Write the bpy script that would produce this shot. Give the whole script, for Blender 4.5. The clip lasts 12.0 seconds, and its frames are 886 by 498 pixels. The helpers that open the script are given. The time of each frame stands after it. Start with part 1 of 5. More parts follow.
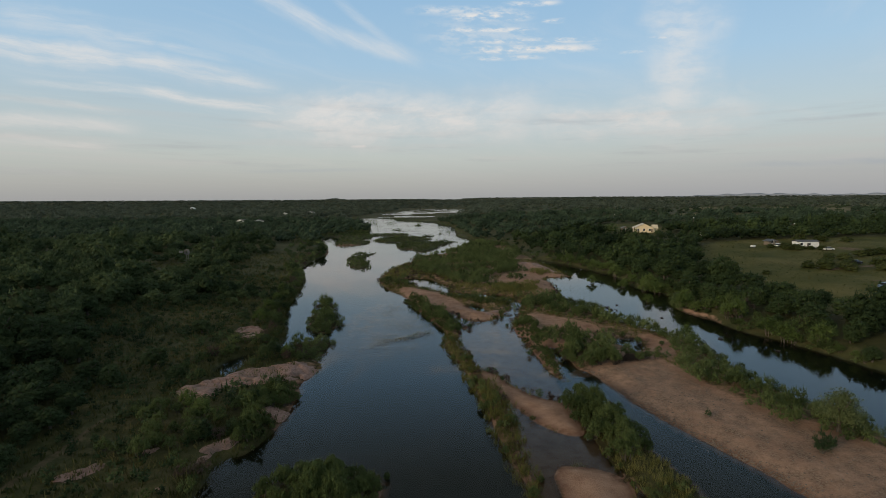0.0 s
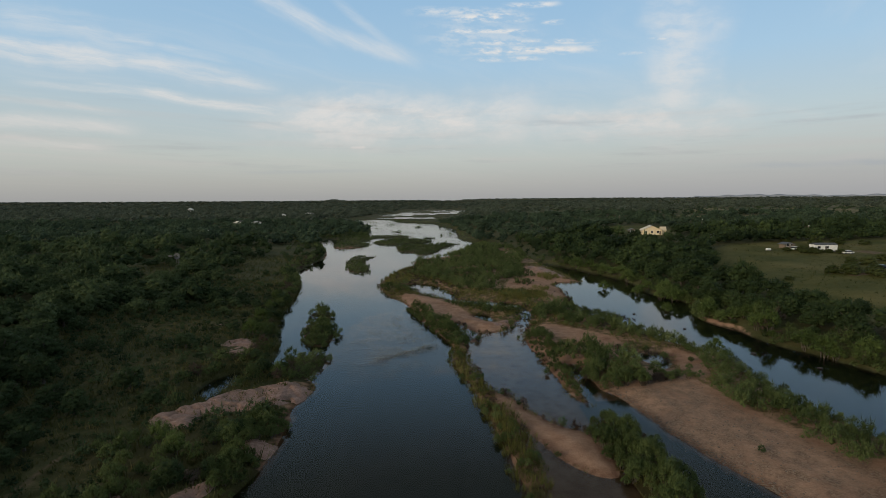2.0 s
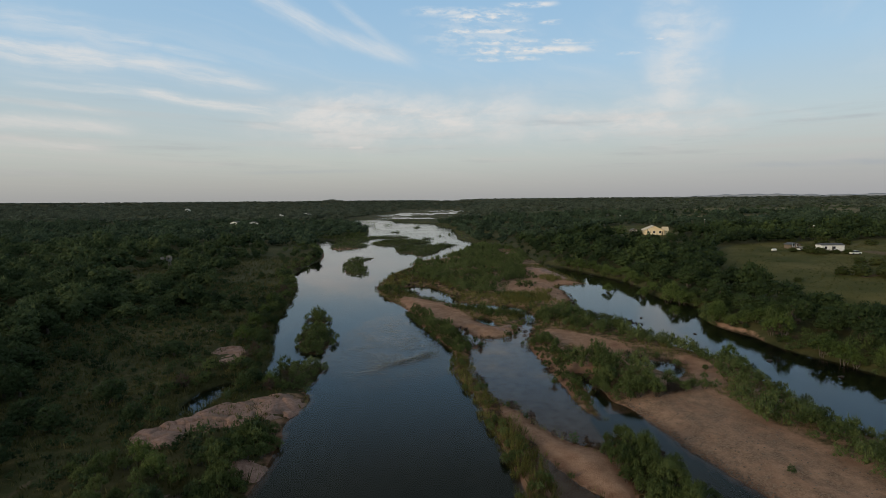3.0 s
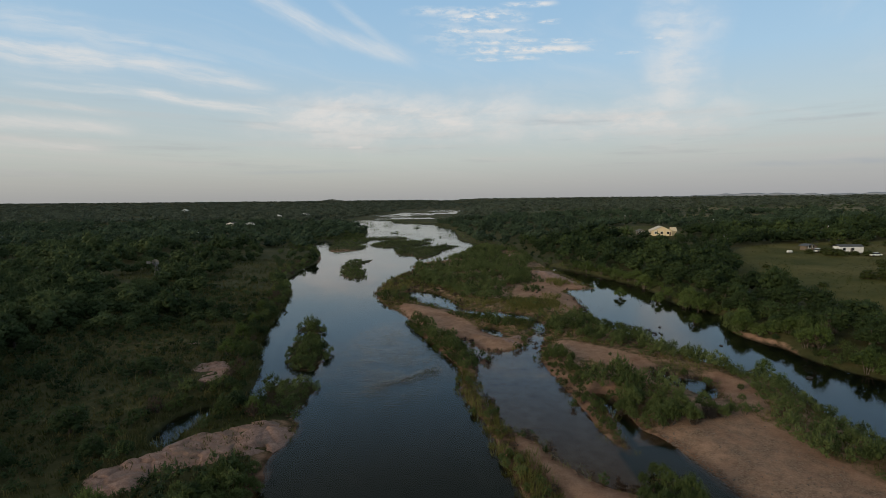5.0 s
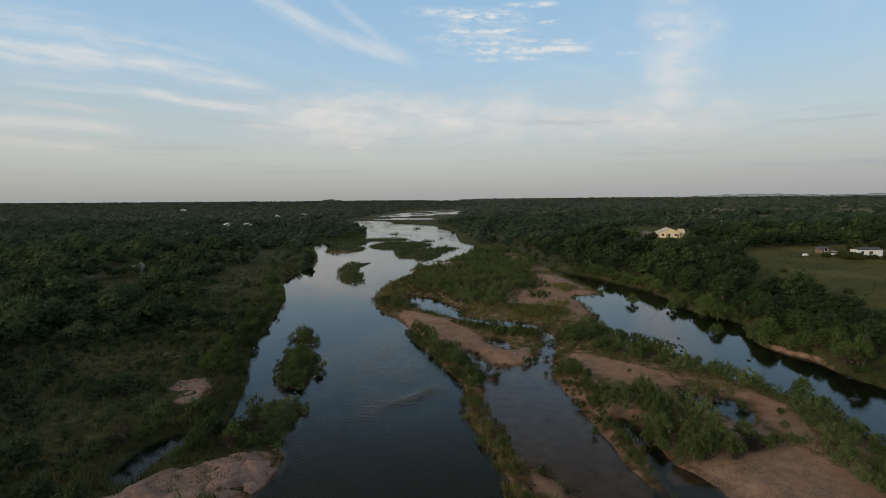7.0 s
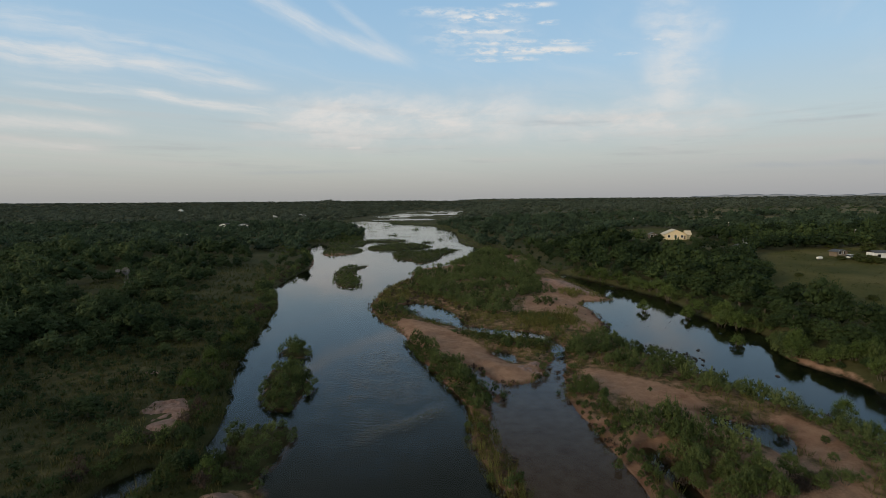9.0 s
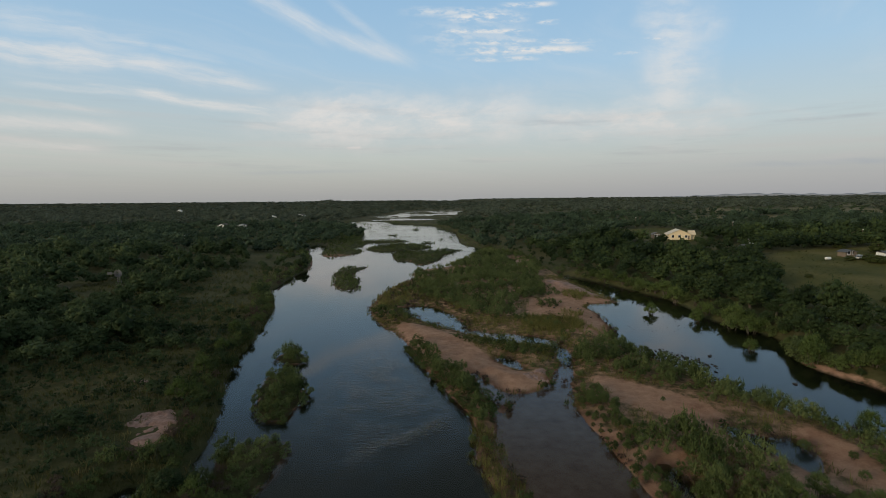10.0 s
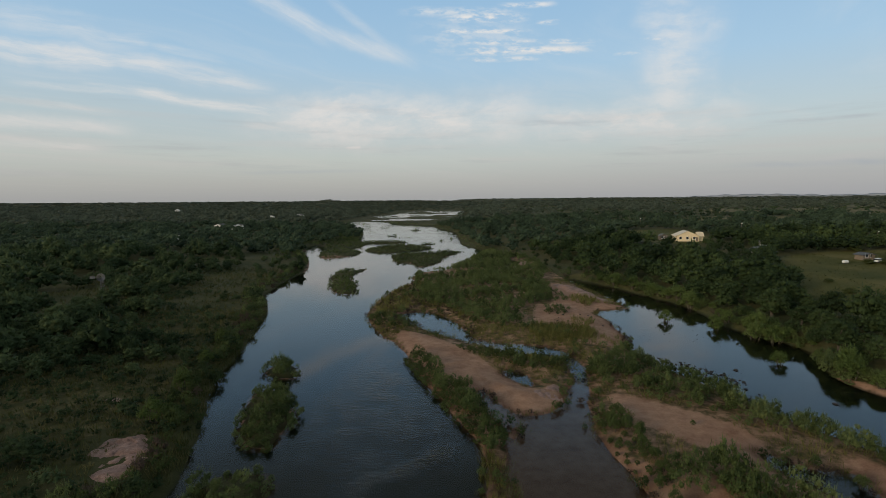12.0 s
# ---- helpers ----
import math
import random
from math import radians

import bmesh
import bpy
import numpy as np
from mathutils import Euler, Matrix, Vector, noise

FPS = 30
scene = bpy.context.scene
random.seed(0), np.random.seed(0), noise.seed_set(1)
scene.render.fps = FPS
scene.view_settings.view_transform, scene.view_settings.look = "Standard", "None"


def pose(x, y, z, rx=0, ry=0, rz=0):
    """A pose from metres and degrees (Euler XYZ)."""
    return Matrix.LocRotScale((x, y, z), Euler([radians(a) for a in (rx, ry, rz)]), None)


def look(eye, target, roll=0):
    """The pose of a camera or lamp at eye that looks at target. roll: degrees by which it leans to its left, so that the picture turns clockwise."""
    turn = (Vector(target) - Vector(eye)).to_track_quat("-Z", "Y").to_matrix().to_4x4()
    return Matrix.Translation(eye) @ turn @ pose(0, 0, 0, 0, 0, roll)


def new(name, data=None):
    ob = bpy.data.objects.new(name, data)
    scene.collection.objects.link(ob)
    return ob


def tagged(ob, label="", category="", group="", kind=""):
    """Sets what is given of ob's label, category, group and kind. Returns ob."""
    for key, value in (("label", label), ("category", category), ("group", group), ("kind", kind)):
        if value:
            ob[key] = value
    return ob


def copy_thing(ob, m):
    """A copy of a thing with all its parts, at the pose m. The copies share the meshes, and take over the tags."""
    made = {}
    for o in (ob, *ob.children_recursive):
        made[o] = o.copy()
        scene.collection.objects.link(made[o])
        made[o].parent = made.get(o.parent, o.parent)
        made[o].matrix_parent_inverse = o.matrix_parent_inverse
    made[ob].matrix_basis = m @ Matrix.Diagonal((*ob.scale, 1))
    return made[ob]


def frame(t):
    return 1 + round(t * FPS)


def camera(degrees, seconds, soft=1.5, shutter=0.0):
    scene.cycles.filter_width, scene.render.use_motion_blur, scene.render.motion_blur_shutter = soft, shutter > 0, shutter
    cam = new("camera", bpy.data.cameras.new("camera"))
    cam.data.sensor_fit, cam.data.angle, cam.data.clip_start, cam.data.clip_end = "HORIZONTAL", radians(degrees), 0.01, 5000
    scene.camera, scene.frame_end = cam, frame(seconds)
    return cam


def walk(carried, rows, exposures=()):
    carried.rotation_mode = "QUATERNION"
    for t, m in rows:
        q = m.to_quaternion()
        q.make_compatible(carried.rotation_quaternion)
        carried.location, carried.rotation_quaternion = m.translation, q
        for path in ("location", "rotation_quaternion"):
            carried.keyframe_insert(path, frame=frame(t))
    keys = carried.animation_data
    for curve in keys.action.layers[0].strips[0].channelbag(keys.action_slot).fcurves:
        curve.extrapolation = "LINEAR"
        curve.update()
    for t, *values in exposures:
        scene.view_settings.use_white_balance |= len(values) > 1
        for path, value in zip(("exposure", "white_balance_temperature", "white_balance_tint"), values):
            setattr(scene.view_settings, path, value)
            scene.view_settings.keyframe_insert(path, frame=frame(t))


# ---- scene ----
cam = camera(82.5, 12.0, soft=0.6)
PATH = [
    (0, (1.55, 3.238, 30.409), (1.567, 5.227, 30.203), -0.4),
    (0.5, (1.21, 5.575, 30.429), (1.226, 7.564, 30.227), -0.4),
    (1, (0.878, 7.909, 30.453), (0.894, 9.899, 30.25), -0.4),
    (1.5, (0.552, 10.235, 30.475), (0.568, 12.225, 30.272), -0.4),
    (2, (0.241, 12.564, 30.498), (0.26, 14.554, 30.296), -0.4),
    (2.5, (-0.025, 14.891, 30.521), (-0.001, 16.88, 30.319), -0.5),
    (3, (-0.243, 17.214, 30.544), (-0.217, 19.204, 30.342), -0.5),
    (5, (-0.946, 26.436, 30.682), (-0.918, 28.425, 30.479), -0.6),
    (5.5, (-1.087, 28.672, 30.701), (-1.058, 30.661, 30.498), -0.5),
    (6, (-1.212, 30.832, 30.719), (-1.183, 32.822, 30.517), -0.5),
    (6.5, (-1.325, 32.915, 30.742), (-1.296, 34.905, 30.54), -0.5),
    (7, (-1.425, 34.929, 30.771), (-1.396, 36.918, 30.569), -0.5),
    (9, (-1.808, 42.769, 31.019), (-1.775, 44.758, 30.818), -0.5),
    (9.5, (-1.907, 44.737, 31.045), (-1.876, 46.727, 30.843), -0.5),
    (10, (-2.016, 46.713, 31.062), (-1.983, 48.702, 30.86), -0.6),
    (10.5, (-2.138, 48.684, 31.076), (-2.106, 50.674, 30.874), -0.5),
    (11, (-2.264, 50.651, 31.088), (-2.231, 52.641, 30.887), -0.5),
    (11.5, (-2.402, 52.607, 31.096), (-2.369, 54.597, 30.896), -0.5),
    (12, (-2.561, 54.547, 31.099), (-2.526, 56.536, 30.897), -0.5),
]
walk(cam, [(t, look(eye, target, roll)) for t, eye, target, roll in PATH])

# ---------------------------------------------------------------- world and light
SUN_EL, SUN_AZ = radians(14), radians(-125)   # azimuth from +y, clockwise positive
world = bpy.data.worlds.new("sky")
scene.world = world
world.use_nodes = True


class Graph:
    """Small helper to wire shader nodes."""

    def __init__(self, tree):
        self.t = tree

    def n(self, kind, **kw):
        node = self.t.nodes.new(kind)
        for k, v in kw.items():
            if k == "op":
                node.operation = v
            elif k == "blend":
                node.blend_type = v
        return node

    def put(self, sock, v):
        if hasattr(v, "links"):
            self.t.links.new(v, sock)
        elif v is not None:
            sock.default_value = v

    def math(self, op, a, b=None, c=None, clamp=False):
        node = self.n("ShaderNodeMath", op=op)
        node.use_clamp = clamp
        for i, v in enumerate((a, b, c)):
            if v is not None:
                self.put(node.inputs[i], v)
        return node.outputs[0]

    def mix(self, f, a, b, blend="MIX"):
        node = self.t.nodes.new("ShaderNodeMix")
        node.data_type = "RGBA"
        node.blend_type = blend
        self.put(node.inputs[0], f)
        self.put(node.inputs[6], a if hasattr(a, "links") else (*a, 1))
        self.put(node.inputs[7], b if hasattr(b, "links") else (*b, 1))
        return node.outputs[2]

    def noise(self, vec, scale, detail=3, rough=0.55, lac=2.0):
        node = self.n("ShaderNodeTexNoise")
        if vec is not None:
            self.put(node.inputs["Vector"], vec)
        node.inputs["Scale"].default_value = scale
        node.inputs["Detail"].default_value = detail
        node.inputs["Roughness"].default_value = rough
        return node.outputs["Fac"]

    def ramp(self, fac, stops):
        node = self.n("ShaderNodeValToRGB")
        e = node.color_ramp.elements
        while len(e) < len(stops):
            e.new(0.5)
        for el, (p, c) in zip(e, stops):
            el.position = p
            el.color = (*c, 1) if len(c) == 3 else c
        self.put(node.inputs[0], fac)
        return node.outputs[0]

    def step(self, v, lo, hi):
        node = self.n("ShaderNodeMapRange")
        node.interpolation_type = "SMOOTHSTEP"
        self.put(node.inputs[0], v)
        node.inputs[1].default_value, node.inputs[2].default_value = lo, hi
        return node.outputs[0]


def build_sky():
    g = Graph(world.node_tree)
    sky = g.n("ShaderNodeTexSky")
    sky.sky_type = 'NISHITA'
    sky.sun_disc = False
    sky.sun_elevation = SUN_EL
    sky.sun_rotation = SUN_AZ
    sky.altitude = 300
    sky.dust_density = 1.5
    way = g.n("ShaderNodeTexCoord").outputs["Generated"]
    sep = g.n("ShaderNodeSeparateXYZ")
    g.put(sep.inputs[0], way)
    x, y, z = sep.outputs
    up = g.math("MAXIMUM", z, 0.0)
    veil = g.ramp(up, [(0.0, (.375, .38, .385)), (.03, (.44, .445, .435)), (.075, (.525, .555, .53)), (.15, (.49, .59, .635)),
                       (.24, (.40, .59, .76)), (.35, (.33, .54, .76)), (.5, (.28, .33, .345)), (1.0, (.265, .275, .27))])
    base = g.mix(0.86, g.mix(1.0, sky.outputs[0], (.12, .12, .12), "MULTIPLY"), veil)
    # cloud layer: the sky direction laid out on a flat sheet
    inv = g.math("DIVIDE", 1.0, g.math("ADD", up, 0.035))
    px, py = g.math("MULTIPLY", x, inv), g.math("MULTIPLY", y, inv)
    comb = g.n("ShaderNodeCombineXYZ")
    g.put(comb.inputs[0], px)
    g.put(comb.inputs[1], py)
    p = comb.outputs[0]
    warp = g.noise(p, 0.9, 2)
    ca, sa = math.cos(radians(52)), math.sin(radians(52))
    along = g.math("ADD", g.math("MULTIPLY", px, ca), g.math("MULTIPLY", py, sa))
    across = g.math("ADD", g.math("MULTIPLY", px, -sa), g.math("MULTIPLY", py, ca))
    c2 = g.n("ShaderNodeCombineXYZ")
    g.put(c2.inputs[0], g.math("MULTIPLY", along, 0.22))
    g.put(c2.inputs[1], g.math("ADD", across, g.math("MULTIPLY", warp, 0.9)))
    fibres = g.noise(c2.outputs[0], 1.7, 7, 0.62)
    # northern sky on a tangent plane: u to the east, v upwards
    north = g.step(y, 0.08, 0.35)
    iy = g.math("DIVIDE", 1.0, g.math("MAXIMUM", y, 0.05))
    u, v = g.math("MULTIPLY", x, iy), g.math("MULTIPLY", z, iy)
    cirrus = g.math("MULTIPLY", g.step(fibres, 0.47, 0.78), g.math("SUBTRACT", 0.75, g.math("MULTIPLY", north, 0.58)))
    plane = g.n("ShaderNodeCombineXYZ")
    g.put(plane.inputs[0], u)
    g.put(plane.inputs[1], v)
    wave = g.math("SUBTRACT", g.noise(plane.outputs[0], 7.0, 4, 0.6), 0.5)

    def combed(slope, fine, stretch, detail=7):
        """Fibres drawn out along one slope of the tangent plane."""
        c, n = math.cos(math.atan(slope)), math.sin(math.atan(slope))
        s1 = g.math("ADD", g.math("MULTIPLY", u, c), g.math("MULTIPLY", v, n))
        s2 = g.math("SUBTRACT", g.math("MULTIPLY", v, c), g.math("MULTIPLY", u, n))
        q = g.n("ShaderNodeCombineXYZ")
        g.put(q.inputs[0], g.math("MULTIPLY", s1, fine / stretch))
        g.put(q.inputs[1], g.math("ADD", g.math("MULTIPLY", s2, fine), g.math("MULTIPLY", wave, 0.9)))
        return g.noise(q.outputs[0], 1.0, detail, 0.64)

    def bank(u0, v0, u1, v1, w, amount, grain):
        """A soft bank of cloud along a line of the tangent plane."""
        du, dv = u1 - u0, v1 - v0
        ln = math.hypot(du, dv)
        du, dv = du / ln, dv / ln
        t = g.math("ADD", g.math("MULTIPLY", u, du / ln), g.math("MULTIPLY_ADD", v, dv / ln, -(u0 * du + v0 * dv) / ln))
        d = g.math("ADD", g.math("MULTIPLY", u, -dv), g.math("MULTIPLY_ADD", v, du, u0 * dv - v0 * du))
        d = g.math("ABSOLUTE", g.math("MULTIPLY_ADD", wave, w * 1.3, d))
        side = g.math("SUBTRACT", 1.0, g.step(d, 0.0, w))
        ends = g.math("SUBTRACT", 1.0, g.step(g.math("ABSOLUTE", g.math("SUBTRACT", t, 0.5)), 0.25, 0.62))
        return g.math("MULTIPLY", g.math("MULTIPLY", side, ends), g.math("MULTIPLY", grain, amount))

    total = cirrus
    gentle = g.math("MULTIPLY_ADD", g.step(combed(-.14, 34.0, 9.0), 0.34, 0.68), 0.85, 0.2)
    for args in ((-.90, .298, -.567, .259, .034, .82), (-.64, .272, -.31, .215, .030, .70), (-.85, .353, -.53, .293, .045, .42),
                 (-.63, .313, -.53, .292, .014, .55), (-.54, .293, -.39, .263, .012, .5), (-.80, .226, -.53, .201, .011, .55),
                 (-.60, .211, -.26, .158, .016, .85), (-.68, .226, -.46, .191, .008, .5), (-.86, .199, -.60, .167, .012, .45)):
        total = g.math("MAXIMUM", total, bank(*args, gentle))
    for args in ((-.92, .156, -.58, .137, .026, .65), (-.92, .121, -.62, .103, .020, .65), (-.85, .062, -.70, .050, .010, .4),
                 (-.37, .142, -.22, .130, .012, .6), (.73, .060, .95, .092, .016, .35)):
        total = g.math("MAXIMUM", total, bank(*args, gentle))
    steep = g.math("MULTIPLY_ADD", g.step(combed(-.5, 26.0, 7.0), 0.32, 0.68), 0.8, 0.25)
    for args in ((-.36, .402, -.19, .300, .028, .78), (-.25, .328, -.03, .258, .024, .6), (-.20, .385, -.07, .272, .014, .35)):
        total = g.math("MAXIMUM", total, bank(*args, steep))
    cotton = g.math("MULTIPLY_ADD", g.step(combed(.06, 20.0, 2.6, 8), 0.36, 0.66), 0.75, 0.3)
    for args in ((-.36, .150, .22, .152, .075, .85), (-.20, .128, 0, .134, .018, .62), (-.172, .098, -.137, .100, .006, .9), (-.15, .165, -.06, .190, .016, .55),
                 (-.21, .170, -.12, .163, .006, .5), (.47, .40, .46, .08, .12, .60), (.16, .138, .62, .152, .055, .8), (.32, .165, .50, .20, .030, .4),
                 (.35, .123, .50, .155, .010, .55)):
        total = g.math("MAXIMUM", total, bank(*args, cotton))
    # rows of small cloudlets
    dapple = g.math("MULTIPLY_ADD", g.step(combed(-.05, 62.0, 2.7, 6), 0.40, 0.62), 0.95, 0.08)
    for args in ((.02, .338, .18, .342, .014, .95), (.13, .362, .235, .366, .008, .8), (-.01, .315, .19, .316, .009, .85), (.04, .294, .31, .297, .009, .85), (.04, .277, .31, .283, .013, .95),
                 (.05, .262, .21, .265, .008, .7), (.40, .300, .50, .304, .006, .7), (.35, .272, .41, .274, .006, .5), (.20, .331, .245, .333, .007, .8), (-.05, .352, .16, .350, .013, .55), (-.03, .305, .20, .306, .045, .35)):
        total = g.math("MAXIMUM", total, bank(*args, dapple))
    total = g.math("MULTIPLY", total, g.math("MAXIMUM", north, g.step(g.math("MULTIPLY", y, -1.0), -0.08, 0.1)))
    # low layered cloud near the horizon
    c4 = g.n("ShaderNodeCombineXYZ")
    g.put(c4.inputs[0], g.math("MULTIPLY", x, 1.6))
    g.put(c4.inputs[1], g.math("MULTIPLY", z, 26.0))
    low = g.step(g.noise(c4.outputs[0], 1.5, 4, 0.5), 0.45, 0.75)
    lowz = g.math("MULTIPLY", g.step(up, 0.02, 0.06), g.math("SUBTRACT", 1.0, g.step(up, 0.10, 0.22)))
    lit = g.ramp(up, [(0.0, (.44, .41, .41)), (.08, (.67, .63, .60)), (.16, (.76, .73, .70)), (.4, (.80, .80, .79)), (1.0, (.5, .52, .55))])
    col = g.mix(g.math("MINIMUM", total, 0.9), base, lit)
    col = g.mix(g.math("MULTIPLY", g.math("MULTIPLY", low, lowz), 0.35), col, (.56, .52, .50))
    dusk = g.math("MULTIPLY", g.step(x, -0.3, 0.75), g.math("SUBTRACT", 1.0, g.step(up, 0.02, 0.14)))
    col = g.mix(g.math("MULTIPLY", dusk, 0.42), col, (.34, .345, .385))
    c5 = g.n("ShaderNodeCombineXYZ")
    g.put(c5.inputs[0], g.math("MULTIPLY", x, 3.0))
    g.put(c5.inputs[1], g.math("MULTIPLY", z, 34.0))
    bands = g.step(g.noise(c5.outputs[0], 1.2, 5, 0.6), 0.52, 0.72)
    col = g.mix(g.math("MULTIPLY", g.math("MULTIPLY", bands, lowz), 0.32), col, (.36, .37, .39))
    for args in ((.66, .142, .88, .156, .006, .5), (-.40, .052, -.12, .054, .006, .3), (.60, .058, .95, .066, .010, .55), (.19, .148, .31, .138, .006, .3)):
        col = g.mix(g.math("MULTIPLY", bank(*args, gentle), north), col, (.37, .40, .44))
    bg = world.node_tree.nodes["Background"]
    bg.inputs[1].default_value = 1.0
    g.put(bg.inputs[0], col)


build_sky()
sun = new("sun", bpy.data.lights.new("sun", "SUN"))
sun.data.energy, sun.data.angle, sun.data.color = 2.0, radians(14), (1.0, .80, .54)
sun.matrix_world = look((0, 0, 0), (-math.sin(SUN_AZ) * math.cos(SUN_EL), -math.cos(SUN_AZ) * math.cos(SUN_EL), -math.sin(SUN_EL)))
scene.view_settings.exposure = 0.0


# ---------------------------------------------------------------- materials
def material(name):
    m = bpy.data.materials.new(name)
    m.use_nodes = True
    return m, Graph(m.node_tree), m.node_tree.nodes["Principled BSDF"]


def attr(g, name):
    node = g.n("ShaderNodeAttribute")
    node.attribute_name = name
    return node.outputs["Fac"]


def position(g):
    return g.n("ShaderNodeNewGeometry").outputs["Position"]


def bump(g, b, height, strength, dist):
    node = g.n("ShaderNodeBump")
    node.inputs["Strength"].default_value = strength
    node.inputs["Distance"].default_value = dist
    g.put(node.inputs["Height"], height)
    g.put(b.inputs["Normal"], node.outputs[0])


def foliage(name, dark, mid, light, gloss=0.65):
    """Leaves: tone of the plant, of the leaf and of the copy."""
    m, g, b = material(name)
    geo = g.n("ShaderNodeNewGeometry")
    info = g.n("ShaderNodeObjectInfo")
    leaf = geo.outputs["Random Per Island"]
    t = g.math("MULTIPLY_ADD", leaf, 0.20, -0.07)
    t = g.math("ADD", t, g.math("MULTIPLY", attr(g, "tone"), 0.62))
    t = g.math("ADD", t, g.math("MULTIPLY", info.outputs["Random"], 0.34))
    big = g.noise(geo.outputs["Position"], 0.035, 2)
    t = g.math("ADD", t, g.math("MULTIPLY", g.math("SUBTRACT", big, 0.5), 0.9))
    g.put(b.inputs["Base Color"], g.ramp(t, [(0.05, dark), (0.5, mid), (0.95, light)]))
    b.inputs["Roughness"].default_value = gloss
    b.inputs["Specular IOR Level"].default_value = 0.12
    tl = g.n("ShaderNodeBsdfTranslucent")
    g.put(tl.inputs[0], b.inputs["Base Color"].links[0].from_socket)
    mx = g.n("ShaderNodeMixShader")
    mx.inputs[0].default_value = 0.38
    g.put(mx.inputs[1], b.outputs[0])
    g.put(mx.inputs[2], tl.outputs[0])
    g.put(m.node_tree.nodes["Material Output"].inputs[0], mx.outputs[0])
    return m


def plain(name, a, c, rough, scale, bumpy=0.0, metal=0.0):
    m, g, b = material(name)
    p = position(g)
    f = g.math("ADD", g.math("MULTIPLY", g.noise(p, scale, 5), 0.7), g.math("MULTIPLY", g.noise(p, scale * 0.13, 2), 0.3))
    g.put(b.inputs["Base Color"], g.ramp(f, [(0.3, a), (0.7, c)]))
    b.inputs["Roughness"].default_value = rough
    b.inputs["Metallic"].default_value = metal
    if bumpy:
        bump(g, b, f, bumpy, 0.05)
    return m


def ground_material():
    m, g, b = material("ground")
    p = position(g)
    n1, n2, n3 = g.noise(p, 0.05, 4), g.noise(p, 0.6, 5, 0.6), g.noise(p, 5.0, 4, 0.65)
    mixn = g.math("ADD", g.math("MULTIPLY", n1, 0.45), g.math("ADD", g.math("MULTIPLY", n2, 0.35), g.math("MULTIPLY", n3, 0.2)))
    grass = g.ramp(mixn, [(0.32, (.025, .031, .011)), (0.45, (.046, .050, .018)), (0.56, (.070, .066, .028)), (0.70, (.118, .096, .050))])
    field = g.ramp(g.math("ADD", g.math("MULTIPLY", n1, 0.6), g.math("MULTIPLY", n3, 0.4)),
                   [(0.38, (.040, .048, .010)), (0.5, (.074, .074, .019)), (0.62, (.125, .108, .040))])
    sand = g.ramp(g.math("ADD", g.math("MULTIPLY", n2, 0.6), g.math("MULTIPLY", n3, 0.4)),
                  [(0.3, (.17, .092, .058)), (0.5, (.29, .175, .118)), (0.72, (.38, .25, .175))])
    damp = g.math("MULTIPLY", g.step(g.math("ADD", g.math("MULTIPLY", g.noise(p, 0.16, 4, 0.6), 0.8), g.math("MULTIPLY", n2, 0.2)), 0.50, 0.60), 0.4)
    sand = g.mix(damp, sand, g.mix(1.0, sand, (.66, .57, .55), "MULTIPLY"))
    vor = g.n("ShaderNodeTexVoronoi")
    g.put(vor.inputs["Vector"], p)
    vor.inputs["Scale"].default_value = 6.5
    sp = g.n("ShaderNodeSeparateColor")
    g.put(sp.inputs[0], vor.outputs["Color"])
    pebble = g.math("ADD", g.math("MULTIPLY", sp.outputs[0], 0.62), g.math("ADD", g.math("MULTIPLY", n2, 0.2), g.math("MULTIPLY", n1, 0.18)))
    gravel = g.ramp(pebble, [(0.2, (.13, .086, .060)), (0.5, (.19, .130, .092)), (0.85, (.285, .208, .152))])
    dirt = g.ramp(n2, [(0.3, (.085, .062, .036)), (0.7, (.16, .115, .072))])
    silt = g.ramp(n2, [(0.3, (.014, .024, .016)), (0.7, (.025, .036, .025))])

    def edge(name, soft=0.22):
        a = g.math("ADD", attr(g, name), g.math("MULTIPLY", g.math("SUBTRACT", n2, 0.5), 0.9))
        return g.step(a, 0.5 - soft, 0.5 + soft)

    col = g.mix(edge("field"), grass, field)
    straw = g.ramp(mixn, [(0.35, (.05, .052, .02)), (0.5, (.12, .105, .05)), (0.65, (.21, .175, .095))])
    col = g.mix(edge("dry"), col, straw)
    col = g.mix(edge("dirt"), col, dirt)
    col = g.mix(edge("gravel"), col, gravel)
    col = g.mix(edge("sand"), col, sand)
    col = g.mix(g.step(attr(g, "silt"), 0.0, 1.0), col, silt)
    # wet margin just above the water line
    g.put(b.inputs["Base Color"], g.mix(g.math("MULTIPLY", attr(g, "wet"), 0.85), col, g.mix(1.0, col, (.45, .38, .36), "MULTIPLY")))
    b.inputs["Roughness"].default_value = 0.9
    b.inputs["Specular IOR Level"].default_value = 0.11
    bump(g, b, g.math("ADD", n3, g.math("MULTIPLY", vor.outputs["Distance"], 0.6)), 0.5, 0.12)
    return m


